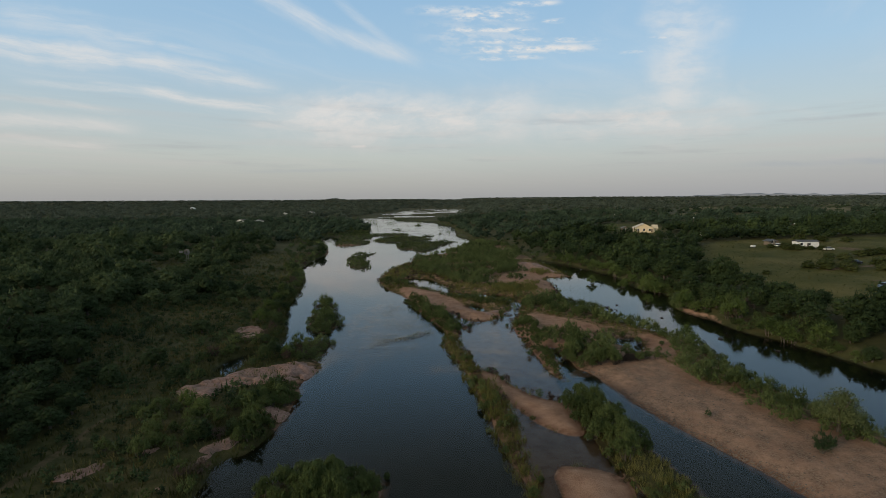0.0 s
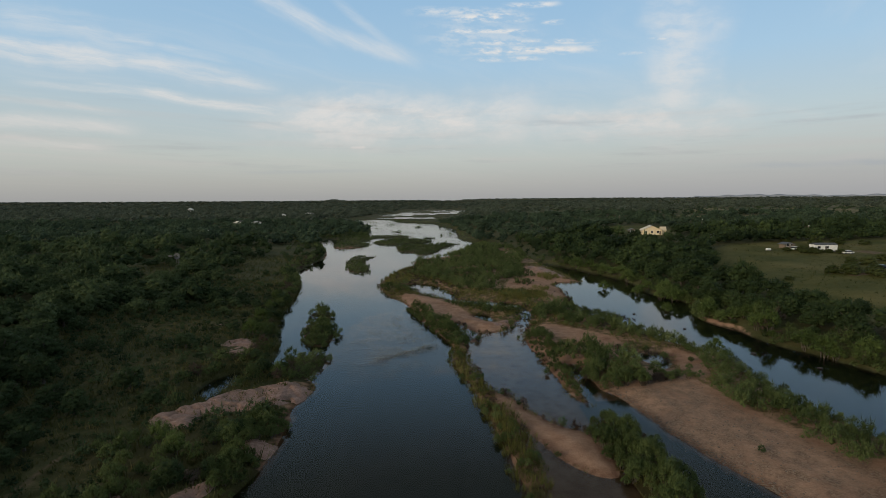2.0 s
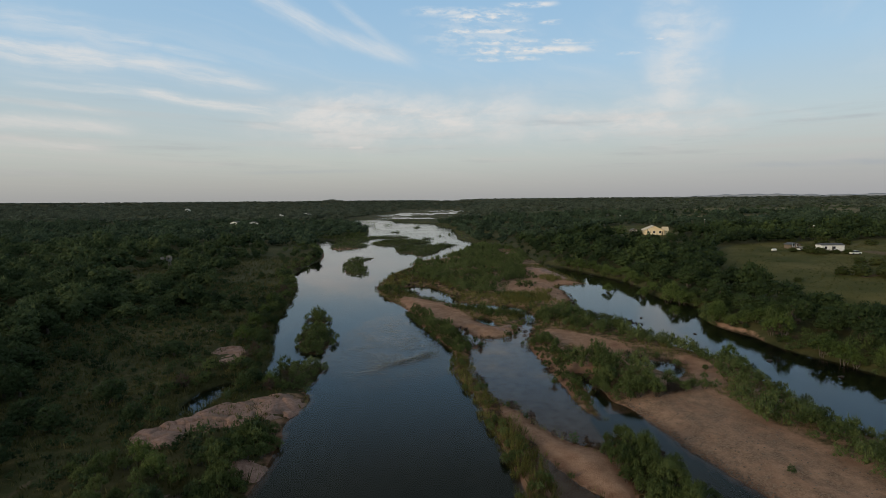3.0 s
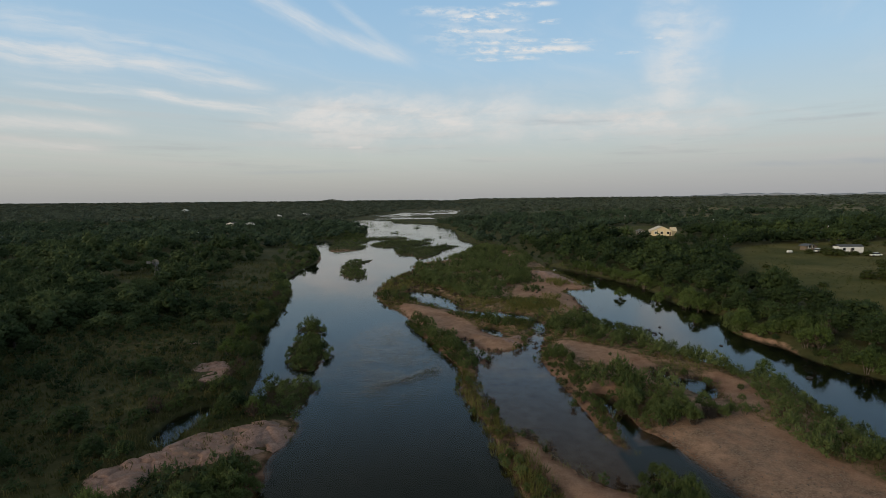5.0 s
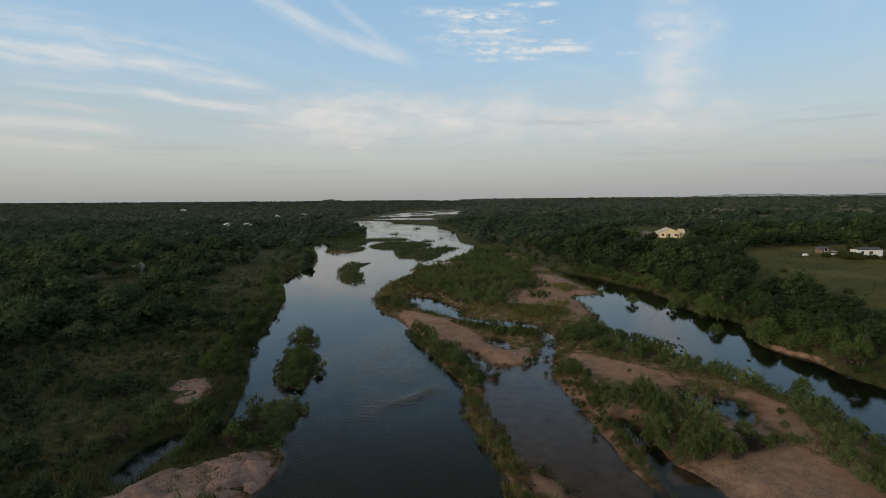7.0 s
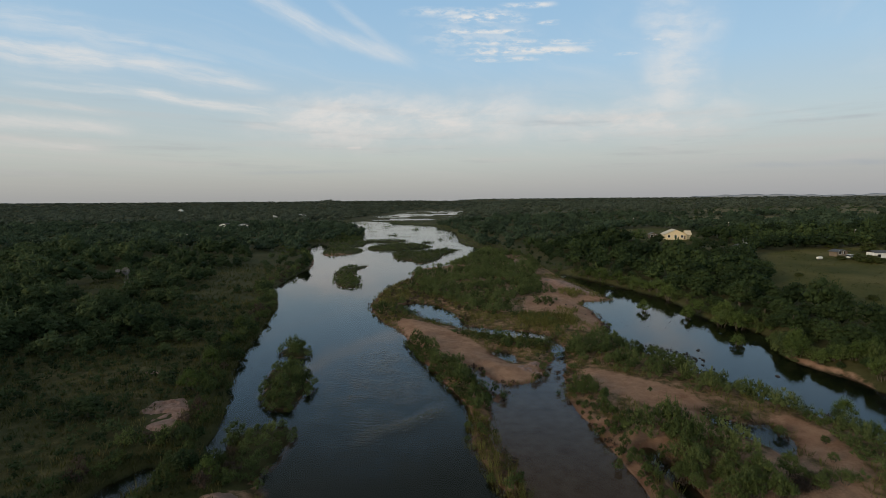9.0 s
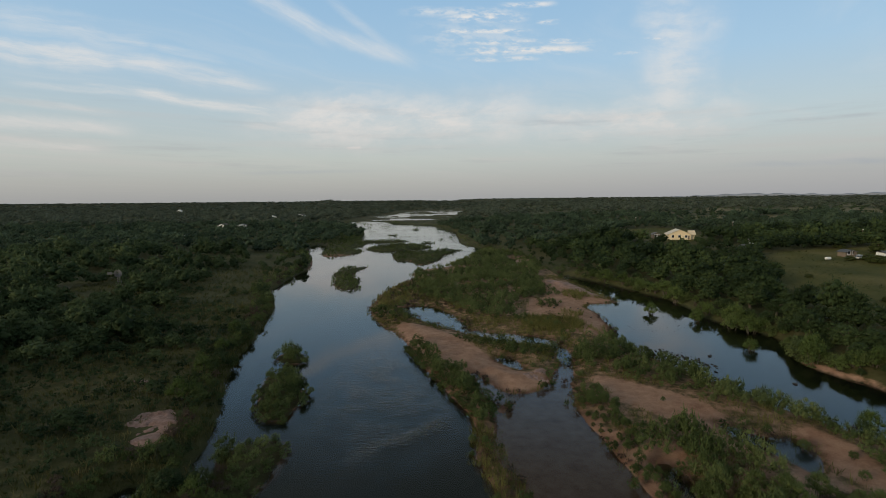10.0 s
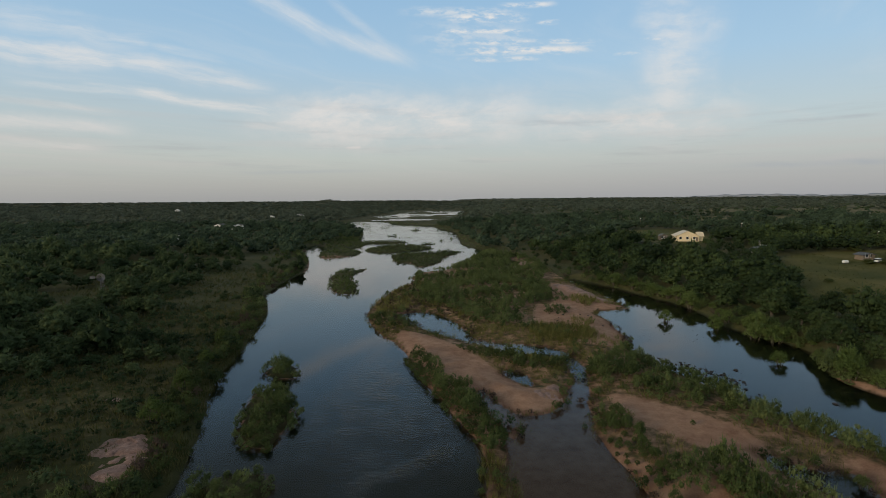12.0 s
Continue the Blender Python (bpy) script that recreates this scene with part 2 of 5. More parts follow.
def water_material():
    m, g, b = material("river_water")
    p = position(g)
    sep = g.n("ShaderNodeSeparateXYZ")
    g.put(sep.inputs[0], p)
    # riffle: a tongue of broken water on the main channel
    ex = g.math("DIVIDE", g.math("ADD", sep.outputs[0], 9.5), 13.5)
    ey = g.math("DIVIDE", g.math("SUBTRACT", sep.outputs[1], 122.0), 32.0)
    riffle = g.math("SUBTRACT", 1.0, g.step(g.math("ADD", g.math("MULTIPLY", ex, ex), g.math("MULTIPLY", ey, ey)), 0.1, 1.1))
    riffle = g.math("MULTIPLY", riffle, g.math("ADD", 0.25, g.math("MULTIPLY", g.step(g.noise(p, 0.22, 3), 0.36, 0.62), 0.75)))
    flow = g.n("ShaderNodeMapping")
    g.put(flow.inputs["Vector"], p)
    flow.inputs["Scale"].default_value = (0.42, 1.0, 1.0)
    small = g.noise(flow.outputs[0], 1.3, 2, 0.5)
    wide = g.noise(p, 0.12, 2)
    rip = g.noise(flow.outputs[0], 1.9, 4, 0.6)
    # the crest where the tongue ends in standing wavelets
    fan = g.math("ABSOLUTE", g.math("ADD", g.math("MULTIPLY_ADD", sep.outputs[0], -.75, sep.outputs[1]), g.math("MULTIPLY_ADD", wide, 6.0, -117.6)))
    crest = g.math("MULTIPLY", g.math("SUBTRACT", 1.0, g.step(fan, 0.4, 3.2)), g.math("SUBTRACT", 1.0, g.step(g.math("ABSOLUTE", g.math("ADD", sep.outputs[0], 6.0)), 3.0, 7.5)))
    reach = g.math("MULTIPLY", g.step(sep.outputs[1], 190.0, 420.0), g.step(g.noise(p, 0.05, 3), 0.35, 0.6))
    amp = g.math("ADD", g.math("MULTIPLY", riffle, 0.085), g.math("ADD", g.math("MULTIPLY", crest, 0.16), g.math("MULTIPLY", reach, 0.05)))
    h = g.math("ADD", g.math("MULTIPLY", small, g.math("MULTIPLY", wide, 0.0006)), g.math("MULTIPLY", rip, amp))
    node = g.n("ShaderNodeBump")
    node.inputs["Strength"].default_value = 1.0
    node.inputs["Distance"].default_value = 1.0
    g.put(node.inputs["Height"], h)
    gl = g.n("ShaderNodeBsdfGlossy")
    gl.inputs["Roughness"].default_value = 0.03
    g.put(gl.inputs["Normal"], node.outputs[0])
    tr = g.n("ShaderNodeBsdfTransparent")
    tr.inputs[0].default_value = (.68, .67, .60, 1)
    fr = g.n("ShaderNodeFresnel")
    fr.inputs["IOR"].default_value = 1.333
    g.put(fr.inputs["Normal"], node.outputs[0])
    mx = g.n("ShaderNodeMixShader")
    g.put(mx.inputs[0], g.math("MULTIPLY_ADD", fr.outputs[0], 1.28, -0.018, clamp=True))
    g.put(mx.inputs[1], tr.outputs[0])
    g.put(mx.inputs[2], gl.outputs[0])
    g.put(m.node_tree.nodes["Material Output"].inputs[0], mx.outputs[0])
    return m


M_GROUND, M_WATER = ground_material(), water_material()
M_WILLOW = foliage("willow_leaves", (.036, .053, .018), (.080, .110, .036), (.140, .172, .064))
M_OAK = foliage("oak_leaves", (.017, .031, .013), (.040, .064, .024), (.084, .120, .042))
M_SCRUB = foliage("scrub_leaves", (.018, .032, .014), (.043, .068, .028), (.086, .118, .050))
M_MESQUITE = foliage("mesquite_leaves", (.026, .038, .012), (.052, .068, .021), (.094, .110, .040))
M_SHORE = foliage("shore_willow_leaves", (.044, .067, .018), (.086, .124, .034), (.142, .184, .058))
# leaves of the woods past 330 m, paled and blued in colour as haze
M_MIDOAK = foliage("hazed_mid_oak_leaves", (.028, .046, .027), (.060, .092, .052), (.105, .145, .085))
M_REED = foliage("reed_leaves", (.060, .066, .018), (.13, .13, .038), (.22, .20, .075))
M_BRUSH = foliage("dry_brush", (.045, .032, .024), (.075, .055, .042), (.11, .085, .065))
M_GRASS = foliage("grass_blades", (.030, .042, .010), (.070, .078, .024), (.16, .14, .06))
M_PALE = foliage("pale_leaves", (.045, .060, .020), (.095, .12, .045), (.19, .21, .10))
# base colour carries the haze over the hills
M_HILLS = plain("hazed_hills", (.25, .27, .30), (.29, .31, .34), 1.0, 0.01)
# leaves of the farthest woods, with more haze mixed into their greens
M_FAROAK = foliage("hazed_far_oak_leaves", (.040, .053, .037), (.073, .093, .065), (.120, .143, .102))
M_BARK = plain("bark", (.045, .036, .028), (.12, .10, .08), 0.9, 3.0, 0.4)
def granite_material():
    m, g, b = material("pink_granite")
    p = position(g)
    n1, n2, n3 = g.noise(p, 0.35, 4, 0.6), g.noise(p, 1.8, 6, 0.65), g.noise(p, 9.0, 3, 0.6)
    f = g.math("ADD", g.math("MULTIPLY", n2, 0.65), g.math("MULTIPLY", n3, 0.35))
    col = g.ramp(f, [(0.34, (.12, .068, .052)), (0.5, (.26, .155, .122)), (0.68, (.40, .27, .22))])
    col = g.mix(g.math("MULTIPLY", g.n("ShaderNodeObjectInfo").outputs["Random"], 0.35), col, (.20, .13, .105))
    stain = g.step(g.math("ADD", g.math("MULTIPLY", n1, 0.6), g.math("MULTIPLY", n2, 0.4)), 0.52, 0.60)
    g.put(b.inputs["Base Color"], g.mix(g.math("MULTIPLY", stain, 0.6), col, (.075, .06, .045)))
    b.inputs["Roughness"].default_value = 0.88
    bump(g, b, f, 0.9, 0.12)
    return m


M_GRANITE = granite_material()
M_COBBLE = plain("cobble", (.06, .045, .035), (.22, .16, .12), 0.85, 3.0, 0.3)
M_DARKROCK = plain("dark_rock", (.012, .011, .010), (.034, .031, .028), 0.8, 2.5, 0.5)
M_CREAM = plain("cream_siding", (.66, .54, .34), (.74, .62, .42), 0.6, 2.0)
M_CREAMROOF = plain("cream_metal_roof", (.60, .50, .34), (.68, .58, .42), 0.4, 1.2)
M_WHITE = plain("white_paint", (.66, .66, .64), (.80, .80, .78), 0.55, 2.0)
M_GREYROOF = plain("grey_roof", (.09, .085, .08), (.16, .15, .14), 0.8, 2.0)
M_GLASS = plain("dark_glass", (.012, .014, .016), (.02, .022, .025), 0.08, 2.0)
M_STEEL = plain("galvanised_steel", (.08, .082, .085), (.15, .153, .157), 0.6, 4.0, 0.0, 0.5)
M_WOOD = plain("weathered_wood", (.12, .09, .065), (.22, .18, .14), 0.85, 5.0)
M_CARDARK = plain("dark_car_paint", (.012, .014, .02), (.02, .022, .03), 0.25, 3.0)
M_CARBLUE = plain("blue_car_paint", (.10, .16, .26), (.13, .20, .31), 0.3, 3.0)
M_RUBBER = plain("rubber", (.012, .012, .012), (.03, .03, .03), 0.85, 6.0)


# ---------------------------------------------------------------- plan of the river
MAIN_LEFT = [(-25, -80), (-24.5, 30), (-23.8, 52), (-24.2, 59), (-21.7, 60.6), (-20.4, 64.4), (-19.9, 69.7), (-20.2, 76.4), (-21, 86),
             (-19.4, 92.5), (-21.6, 96), (-26, 98), (-30.5, 102), (-32, 110), (-33.3, 115), (-35.5, 124), (-39.2, 133), (-41.3, 145),
             (-42.6, 158), (-45.6, 171), (-47.3, 182), (-49.6, 196), (-57.5, 212), (-59.5, 237), (-57.5, 273), (-62, 296), (-72, 327),
             (-84, 371), (-84, 392), (-72, 380), (-64, 312), (-47, 324), (-43, 346), (-54, 361), (-49, 374), (-48, 402), (-59, 431), (-66, 520), (-87, 582), (-105, 620), (-119, 686)]
MAIN_RIGHT = [(-110, 738), (-76, 731), (-54, 657), (-9, 606), (13, 521), (16, 436), (15, 380), (24, 355), (26, 338), (17, 311), (10, 288), (3, 270),
              (-6, 267), (-12, 256), (-10, 240), (-15, 229), (-18.5, 214), (-20.5, 203), (-20.3, 184), (-14.4, 165.6), (-10.4, 160.5), (-4.1, 136.2),
              (.5, 122.6), (4.0, 113.3), (2.6, 106.7), (2.9, 100.8), (5.7, 90.7), (7.7, 77.7), (8.7, 71.6), (8.8, 65.6),
              (9.6, 60.5), (11.1, 51.2), (11.5, 30), (11.5, -80)]
MIDDLE = [(3.5, 135.4), (7.3, 127.4), (9.1, 123.9), (12.9, 123.7), (16.1, 126.7), (18.9, 132.6), (21.1, 137.5), (23.9, 136.5),
          (18.1, 120.9), (18.7, 112.2), (19.4, 106.1), (20, 98), (20.1, 91.5), (20.8, 86), (23, 83.5), (25, 90), (27.5, 87.6), (29, 77.1),
          (32.6, 66.6), (35.7, 59.2), (38.1, 53.3), (38.9, 50), (41, 20), (42, -80), (13, -80), (13, 30), (12, 51.2), (10.9, 56.7), (11, 63.3),
          (11.2, 69.7), (10.2, 77.7), (7.6, 89), (6.4, 97), (4.8, 106.7), (6, 115.4), (5.3, 123)]
BACK_NEAR = [(47, 236), (50, 219), (51.1, 196.4), (52, 190.4), (39.7, 188.4), (41.1, 177), (39.5, 162), (36.4, 153.8), (37, 146),
             (40, 138.5), (43, 133), (45, 127), (47.5, 118.5), (51, 111), (53.6, 107), (54, 101), (53.5, 92), (52.5, 82), (55.5, 75), (57.2, 63.6), (60, 40), (64, -80)]
BACK_FAR = [(90, -80), (84, 60), (77.9, 87), (74, 102), (70.5, 110), (68, 117.5), (69, 125), (67, 128.5), (65.5, 133), (65.5, 138), (69, 143), (72.5, 153), (68.4, 164),
            (66, 172), (69, 188), (67, 198), (62, 215), (56, 231), (48, 246)]
POOLS = [[(-13.1, 188.2), (-7.1, 191.2), (.5, 185.4), (5.3, 168.4), (7, 158.4), (3.6, 161.6), (-2.6, 168.8), (-9.6, 178.7)],
         [(6, 163), (10.7, 160.3), (16.4, 158.4), (24.8, 154), (24.5, 148), (23.9, 141), (23.6, 135.5), (20.8, 136), (21.8, 142), (21.8, 148), (17.3, 150.3), (11, 153.2), (7, 157)],
         [(9.7, 143.2), (12.9, 141), (14.1, 134.7), (12.7, 134.8), (10.1, 139.4)],
         [(36.2, 113.3), (38.1, 110.1), (39.6, 107.6), (44, 107.5), (43.8, 104.1), (42.2, 100), (39.8, 98.8), (39.2, 102.1), (36.4, 106.6)],
         [(23, 103), (25.2, 102), (25.8, 96.3), (25.9, 89), (26, 82), (21.8, 82), (22.4, 87), (23.2, 93), (23, 98.5)],
         [(-37.2, 86.5), (-38.6, 90.5), (-38.8, 94.5), (-37, 98), (-34.6, 100), (-33, 97.5), (-33.8, 94), (-34.2, 90.5), (-34.8, 86.5)],
         [(33, 300), (38, 300), (40, 276), (34, 270)], [(15.2, 80), (18.3, 77), (19.9, 75.6), (18.5, 74.6), (15.8, 77.2)],
         [(-28.8, 66), (-27, 68.2), (-25.2, 67.2), (-26.5, 64.8)]]
FAR_WATER = [[(-125, 745), (20, 745), (45, 900), (95, 1240), (-45, 1250), (-100, 900)]]
ISLANDS = [[(-27, 330), (-22, 336), (-5, 340), (8, 344), (16, 346), (7, 330), (2, 313), (1, 297), (-5, 283), (-10, 278), (-14, 296), (-21, 294)],
           [(-46, 358), (-38, 380), (-25, 390), (-11, 384), (-1, 362), (-10, 351), (-25, 339), (-36, 340)],
           [(-30.2, 123.6), (-28, 118.5), (-26.3, 115.6), (-23.8, 115.1), (-23.3, 117), (-23.1, 120.7), (-22.5, 123.3), (-23.7, 126.6), (-25.6, 130.4), (-27.5, 134.6), (-31, 134.8), (-31.2, 130.6), (-31, 127.5)],
           [(-28.5, 108.1), (-26.2, 109.5), (-21.2, 109.5), (-20.2, 104.4), (-21.2, 98.6), (-23.7, 95), (-26.5, 98)],
           [(-38, 224), (-40.5, 240), (-45, 258), (-41, 271), (-33, 279), (-32, 271), (-36.5, 258), (-34, 245), (-30.5, 238), (-28.5, 218), (-34, 218)],
           [(7.6, 91.2), (10.5, 88.2), (16.2, 77.5), (20.3, 74.8), (20.6, 71.3), (20.4, 65.3), (19.3, 64), (16.7, 64.9), (13.9, 69.7), (11.4, 76.5), (9.2, 80)],
           [(14.3, 57.9), (18.6, 57.2), (21.7, 55.3), (21, 48), (19, 30), (14.5, 30), (13.9, 51.2)],
           [(21.3, 77.3), (23.6, 78.6), (25.6, 73), (26.6, 64.4), (26.4, 60.1), (27.2, 55.8), (27.9, 50.9), (27, 38), (23.4, 40), (22.6, 51), (22.4, 55.3), (20.6, 58.4), (20.8, 64.5), (20.9, 71.3)],
           [(6.3, 118.3), (8.3, 121.3), (9.6, 119.1), (7.2, 115.4)],
           [(-18, 53), (-14, 57), (-7, 57), (-3.5, 53), (-7, 48), (-14, 48)],
           [(-33, 142), (-29.1, 139.6), (-26.9, 140.9), (-27.8, 145.6), (-30.9, 148), (-33.3, 146.5)]]
ISLETS = [(-38, 409, 19, 11), (-37, 470, 4.5, 7), (-20, 538, 4, 11), (-7, 395, 6, 6), (3, 418, 2.5, 4), (11, 436, 2.5, 4), (-26, 452, 6, 2.5), (-19, 600, 7, 3.5), (-55, 587, 6, 5), (-71, 580, 3, 4), (-53, 650, 10, 5),
          (-80, 640, 7, 5), (-34, 625, 5, 4), (-95, 690, 9, 7), (-60, 520, 3, 4)]
ISLANDS += [[(x + rx * math.cos(a * .785), y + ry * math.sin(a * .785)) for a in range(8)] for x, y, rx, ry in ISLETS]
SANDS = [[(-12.3, 168.2), (-10.5, 160.8), (-6.4, 147.8), (-3.6, 140), (-.8, 133.4), (3.7, 133.2), (8, 125.3), (11.7, 122.3), (17.5, 127), (16.8, 132.6), (12.8, 132.8), (8.5, 142.4), (1, 158.6), (-6.4, 167.9)],
         [(36, 232), (43, 228), (47, 203), (53, 190.9), (37.5, 188), (42, 175.5), (38, 153), (28.6, 154.8), (26.8, 165.8), (20.7, 173.8), (25.8, 196.1), (33, 195.7)],
         [(23.4, 131.8), (28.6, 127.7), (34.3, 122.2), (38.5, 117.2), (37.3, 106.7), (37.4, 100.2), (33.6, 104.6), (31.8, 110.6), (26.6, 114.8), (24.4, 121)],
         [(17, 121), (17.5, 107.7), (18, 96.5), (18.7, 89), (21.8, 92.3), (22.2, 101.1), (24.6, 101), (28.2, 98), (27.8, 107.3), (22.5, 107.5), (20.2, 112.7)],
         ISLANDS[5], ISLANDS[6], ISLANDS[8],
         [(33, 300), (44, 296), (44, 268), (32, 264)],
         [(66.2, 139), (65, 133), (66.5, 128), (68.6, 125.5), (67.6, 120), (68.6, 119.5), (69.6, 125.5), (67.6, 129), (66.4, 135)],
         [(43.5, 110.5), (48, 109), (48.8, 104.7), (48, 100), (45.6, 92), (42.5, 93.7), (41.5, 99.8), (44.5, 104)],
         [(41.5, 98), (44.5, 77), (47, 71), (50, 68), (50.5, 64), (54.5, 59.5), (56, 57), (53, 57.5), (48.6, 62.5), (48.2, 66.5), (45.2, 69.5), (43, 76), (40.8, 86), (40, 97)]]
GRAVELS = [[(25.5, 90), (28, 77.1), (31.6, 66.6), (34.7, 59.2), (37.1, 53.3), (38, 50), (40, 20), (62, 0), (55, 56), (53.6, 59.4), (49.7, 63.8), (49.5, 67.8),
            (46.3, 70.6), (44.2, 76.7), (42.1, 86.6), (41.5, 98), (39, 102), (35, 97), (33, 92)]]
FIELDS = [[(121, 239), (151, 262), (200, 262), (330, 250), (330, 120), (160, 60), (98, 110), (92, 117), (93.5, 136), (92, 172)],
          [(108, 306), (118, 299), (136, 301), (146, 318), (150, 345), (165, 385), (119, 388), (100, 352)]]
DIRTS = [[(176, 233), (182, 219), (186, 200), (190, 200), (186, 222), (180, 236)], [(131, 171), (141, 176.5), (160, 178), (160, 175), (142, 173.5), (132, 168.5)],
         [(129, 151.5), (160, 153), (160, 149.5), (129, 149)],
         [(-43.6, 40), (-42.8, 56), (-43, 61), (-43, 68), (-42.3, 68), (-42.3, 61), (-42, 56), (-42.7, 40)]]
SMALL_FIELD = [[(239, 528), (280, 546), (256, 479), (213, 463)], [(415, 815), (440, 742), (322, 565), (310, 634)], [(513, 775), (586, 818), (375, 536), (340, 542)],
               [(618, 804), (556, 670), (384, 472), (385, 530)], [(295, 515), (336, 531), (288, 443), (243, 433)], [(700, 950), (860, 1000), (760, 820), (640, 820)],
               [(-205, 245), (-198, 272), (-225, 275), (-235, 240)]]
DRY_OPENINGS = SMALL_FIELD[:6]
CLEARINGS = [[(-62, 90), (-60, 106), (-44, 110), (-36, 98), (-41, 87), (-42, 77), (-35, 64), (-26, 59), (-22, 40), (-46, 40), (-46, 54), (-46, 66), (-52, 82)],
             [(-80, 118), (-84, 134), (-62, 142), (-46, 134), (-42, 112), (-60, 112)], [(-56, 150), (-60, 190), (-50, 196), (-46, 170)]]
OUTCROPS = [([(-19.1, 91.5), (-22.3, 94), (-28.3, 92), (-32.7, 88), (-38.6, 80), (-37.5, 75), (-33.5, 74.3), (-31, 78.5), (-27, 82), (-22, 83.5), (-20.4, 86)], 0.7),
            ([(-19.4, 73), (-23.2, 73.4), (-25.9, 71.6), (-19.2, 67.9)], 0.45), ([(-27.2, 58), (-27.8, 61), (-25.4, 63), (-23.6, 65.2), (-21.8, 67.2), (-20.9, 65.4), (-22.6, 62.8), (-24, 60.6), (-24.6, 57.6), (-26, 56.8)], 0.5),
            ([(-45.5, 113.3), (-45.1, 116.9), (-40.2, 117.1), (-37.6, 113.7), (-37.4, 111), (-36.6, 108.6), (-38, 105.8), (-40.9, 107.5), (-42.5, 111)], 0.25),
            ([(-58.4, 129.7), (-55.3, 131.3), (-47.2, 129.9), (-50.5, 127.8)], 0.25), ([(-33, 65), (-30, 68), (-27, 66.5), (-29.5, 64)], 0.35),
            ([(-33.5, 59.5), (-31, 62), (-29.5, 60.5), (-32, 58.5)], .3), ([(-29.5, 52.5), (-27.5, 55), (-26, 53.5), (-28, 51.5)], .3),
            ([(-40, 55), (-37, 57), (-35.5, 55.5), (-38, 53.5)], .3), ([(13.2, 131.2), (15.2, 133.8), (17.4, 134.4), (18.2, 131.6), (16.6, 128.6), (14, 129.4)], .2), ([(34, 283), (38, 292), (43, 290), (42, 278)], 0.8), ([(37, 228), (43, 226), (49, 206), (51, 196), (47, 198), (40, 215)], 0.7)]


def smooth(poly, times=2):
    p = np.array(poly, float)
    for _ in range(times):
        q = np.roll(p, -1, 0)
        p = np.stack([p * .75 + q * .25, p * .25 + q * .75], 1).reshape(-1, 2)
    return p


def inside_distance(P, poly):
    """Signed distance of the points P to the outline, positive inside."""
    out = np.full(len(P), -60.0)
    lo, hi = poly.min(0) - 50, poly.max(0) + 50
    near = np.where(((P >= lo) & (P <= hi)).all(1))[0]
    A, B = poly, np.roll(poly, -1, 0)
    D = B - A
    L = (D * D).sum(1) + 1e-9
    for k in range(0, len(near), 20000):
        idx = near[k:k + 20000]
        best = np.full(len(idx), 1e9)
        ins = np.zeros(len(idx), bool)
        px, py = P[idx, 0], P[idx, 1]
        for i in range(len(A)):
            rx, ry = px - A[i, 0], py - A[i, 1]
            t = np.clip((rx * D[i, 0] + ry * D[i, 1]) / L[i], 0, 1)
            ux, uy = rx - t * D[i, 0], ry - t * D[i, 1]
            best = np.minimum(best, ux * ux + uy * uy)
            cross = (A[i, 1] > py) != (B[i, 1] > py)
            if D[i, 1] != 0:
                ins ^= cross & (px < A[i, 0] + (py - A[i, 1]) * D[i, 0] / D[i, 1])
        d = np.sqrt(best)
        out[idx] = np.where(ins, d, -d)
    return out


W_MAIN = smooth(MAIN_LEFT + MAIN_RIGHT, 1)
W_MID = smooth(MIDDLE, 1)
W_BACK = smooth(BACK_NEAR + BACK_FAR, 1)
W_POOLS = [smooth(p) for p in POOLS]
W_FAR = [smooth(p) for p in FAR_WATER]
S_ISLANDS = [smooth(p) for p in ISLANDS]
LEFT_Y = [-400, 50, 98, 133, 196, 240, 330, 390, 460, 580, 690, 760, 1500, 5000]
LEFT_X = [-21, -18, -25, -34, -44, -54, -69, -80, -60, -79, -119, -125, -60, 0]
RIGHT_Y = [-400, 60, 100, 133, 172, 200, 246, 300, 360, 440, 520, 610, 760, 1500, 5000]
RIGHT_X = [82, 76, 68, 61, 60, 60, 46, 45, 26, 20, 15, 0, 25, 90, 200]


def fractal(P, size, octaves=4, seed=0.0):
    """Value noise on an array of plan points, about -1..1."""
    total, amp, norm = np.zeros(len(P)), 1.0, 0.0
    for o in range(octaves):
        q = P / size + seed * 17.3 + o * 31.7
        i = np.floor(q).astype(np.int64)
        f = q - i
        f = f * f * (3 - 2 * f)

        def lattice(a, b):
            h = (a * 374761393 + b * 668265263 + o * 974711) & 0xffffffff
            h = ((h ^ (h >> 13)) * 1274126177) & 0xffffffff
            return ((h ^ (h >> 16)) & 0xffff) / 32767.5 - 1
        v = (lattice(i[:, 0], i[:, 1]) * (1 - f[:, 0]) + lattice(i[:, 0] + 1, i[:, 1]) * f[:, 0]) * (1 - f[:, 1]) + \
            (lattice(i[:, 0], i[:, 1] + 1) * (1 - f[:, 0]) + lattice(i[:, 0] + 1, i[:, 1] + 1) * f[:, 0]) * f[:, 1]
        total += v * amp
        norm += amp
        amp *= 0.5
        size /= 2.0
    return total / norm


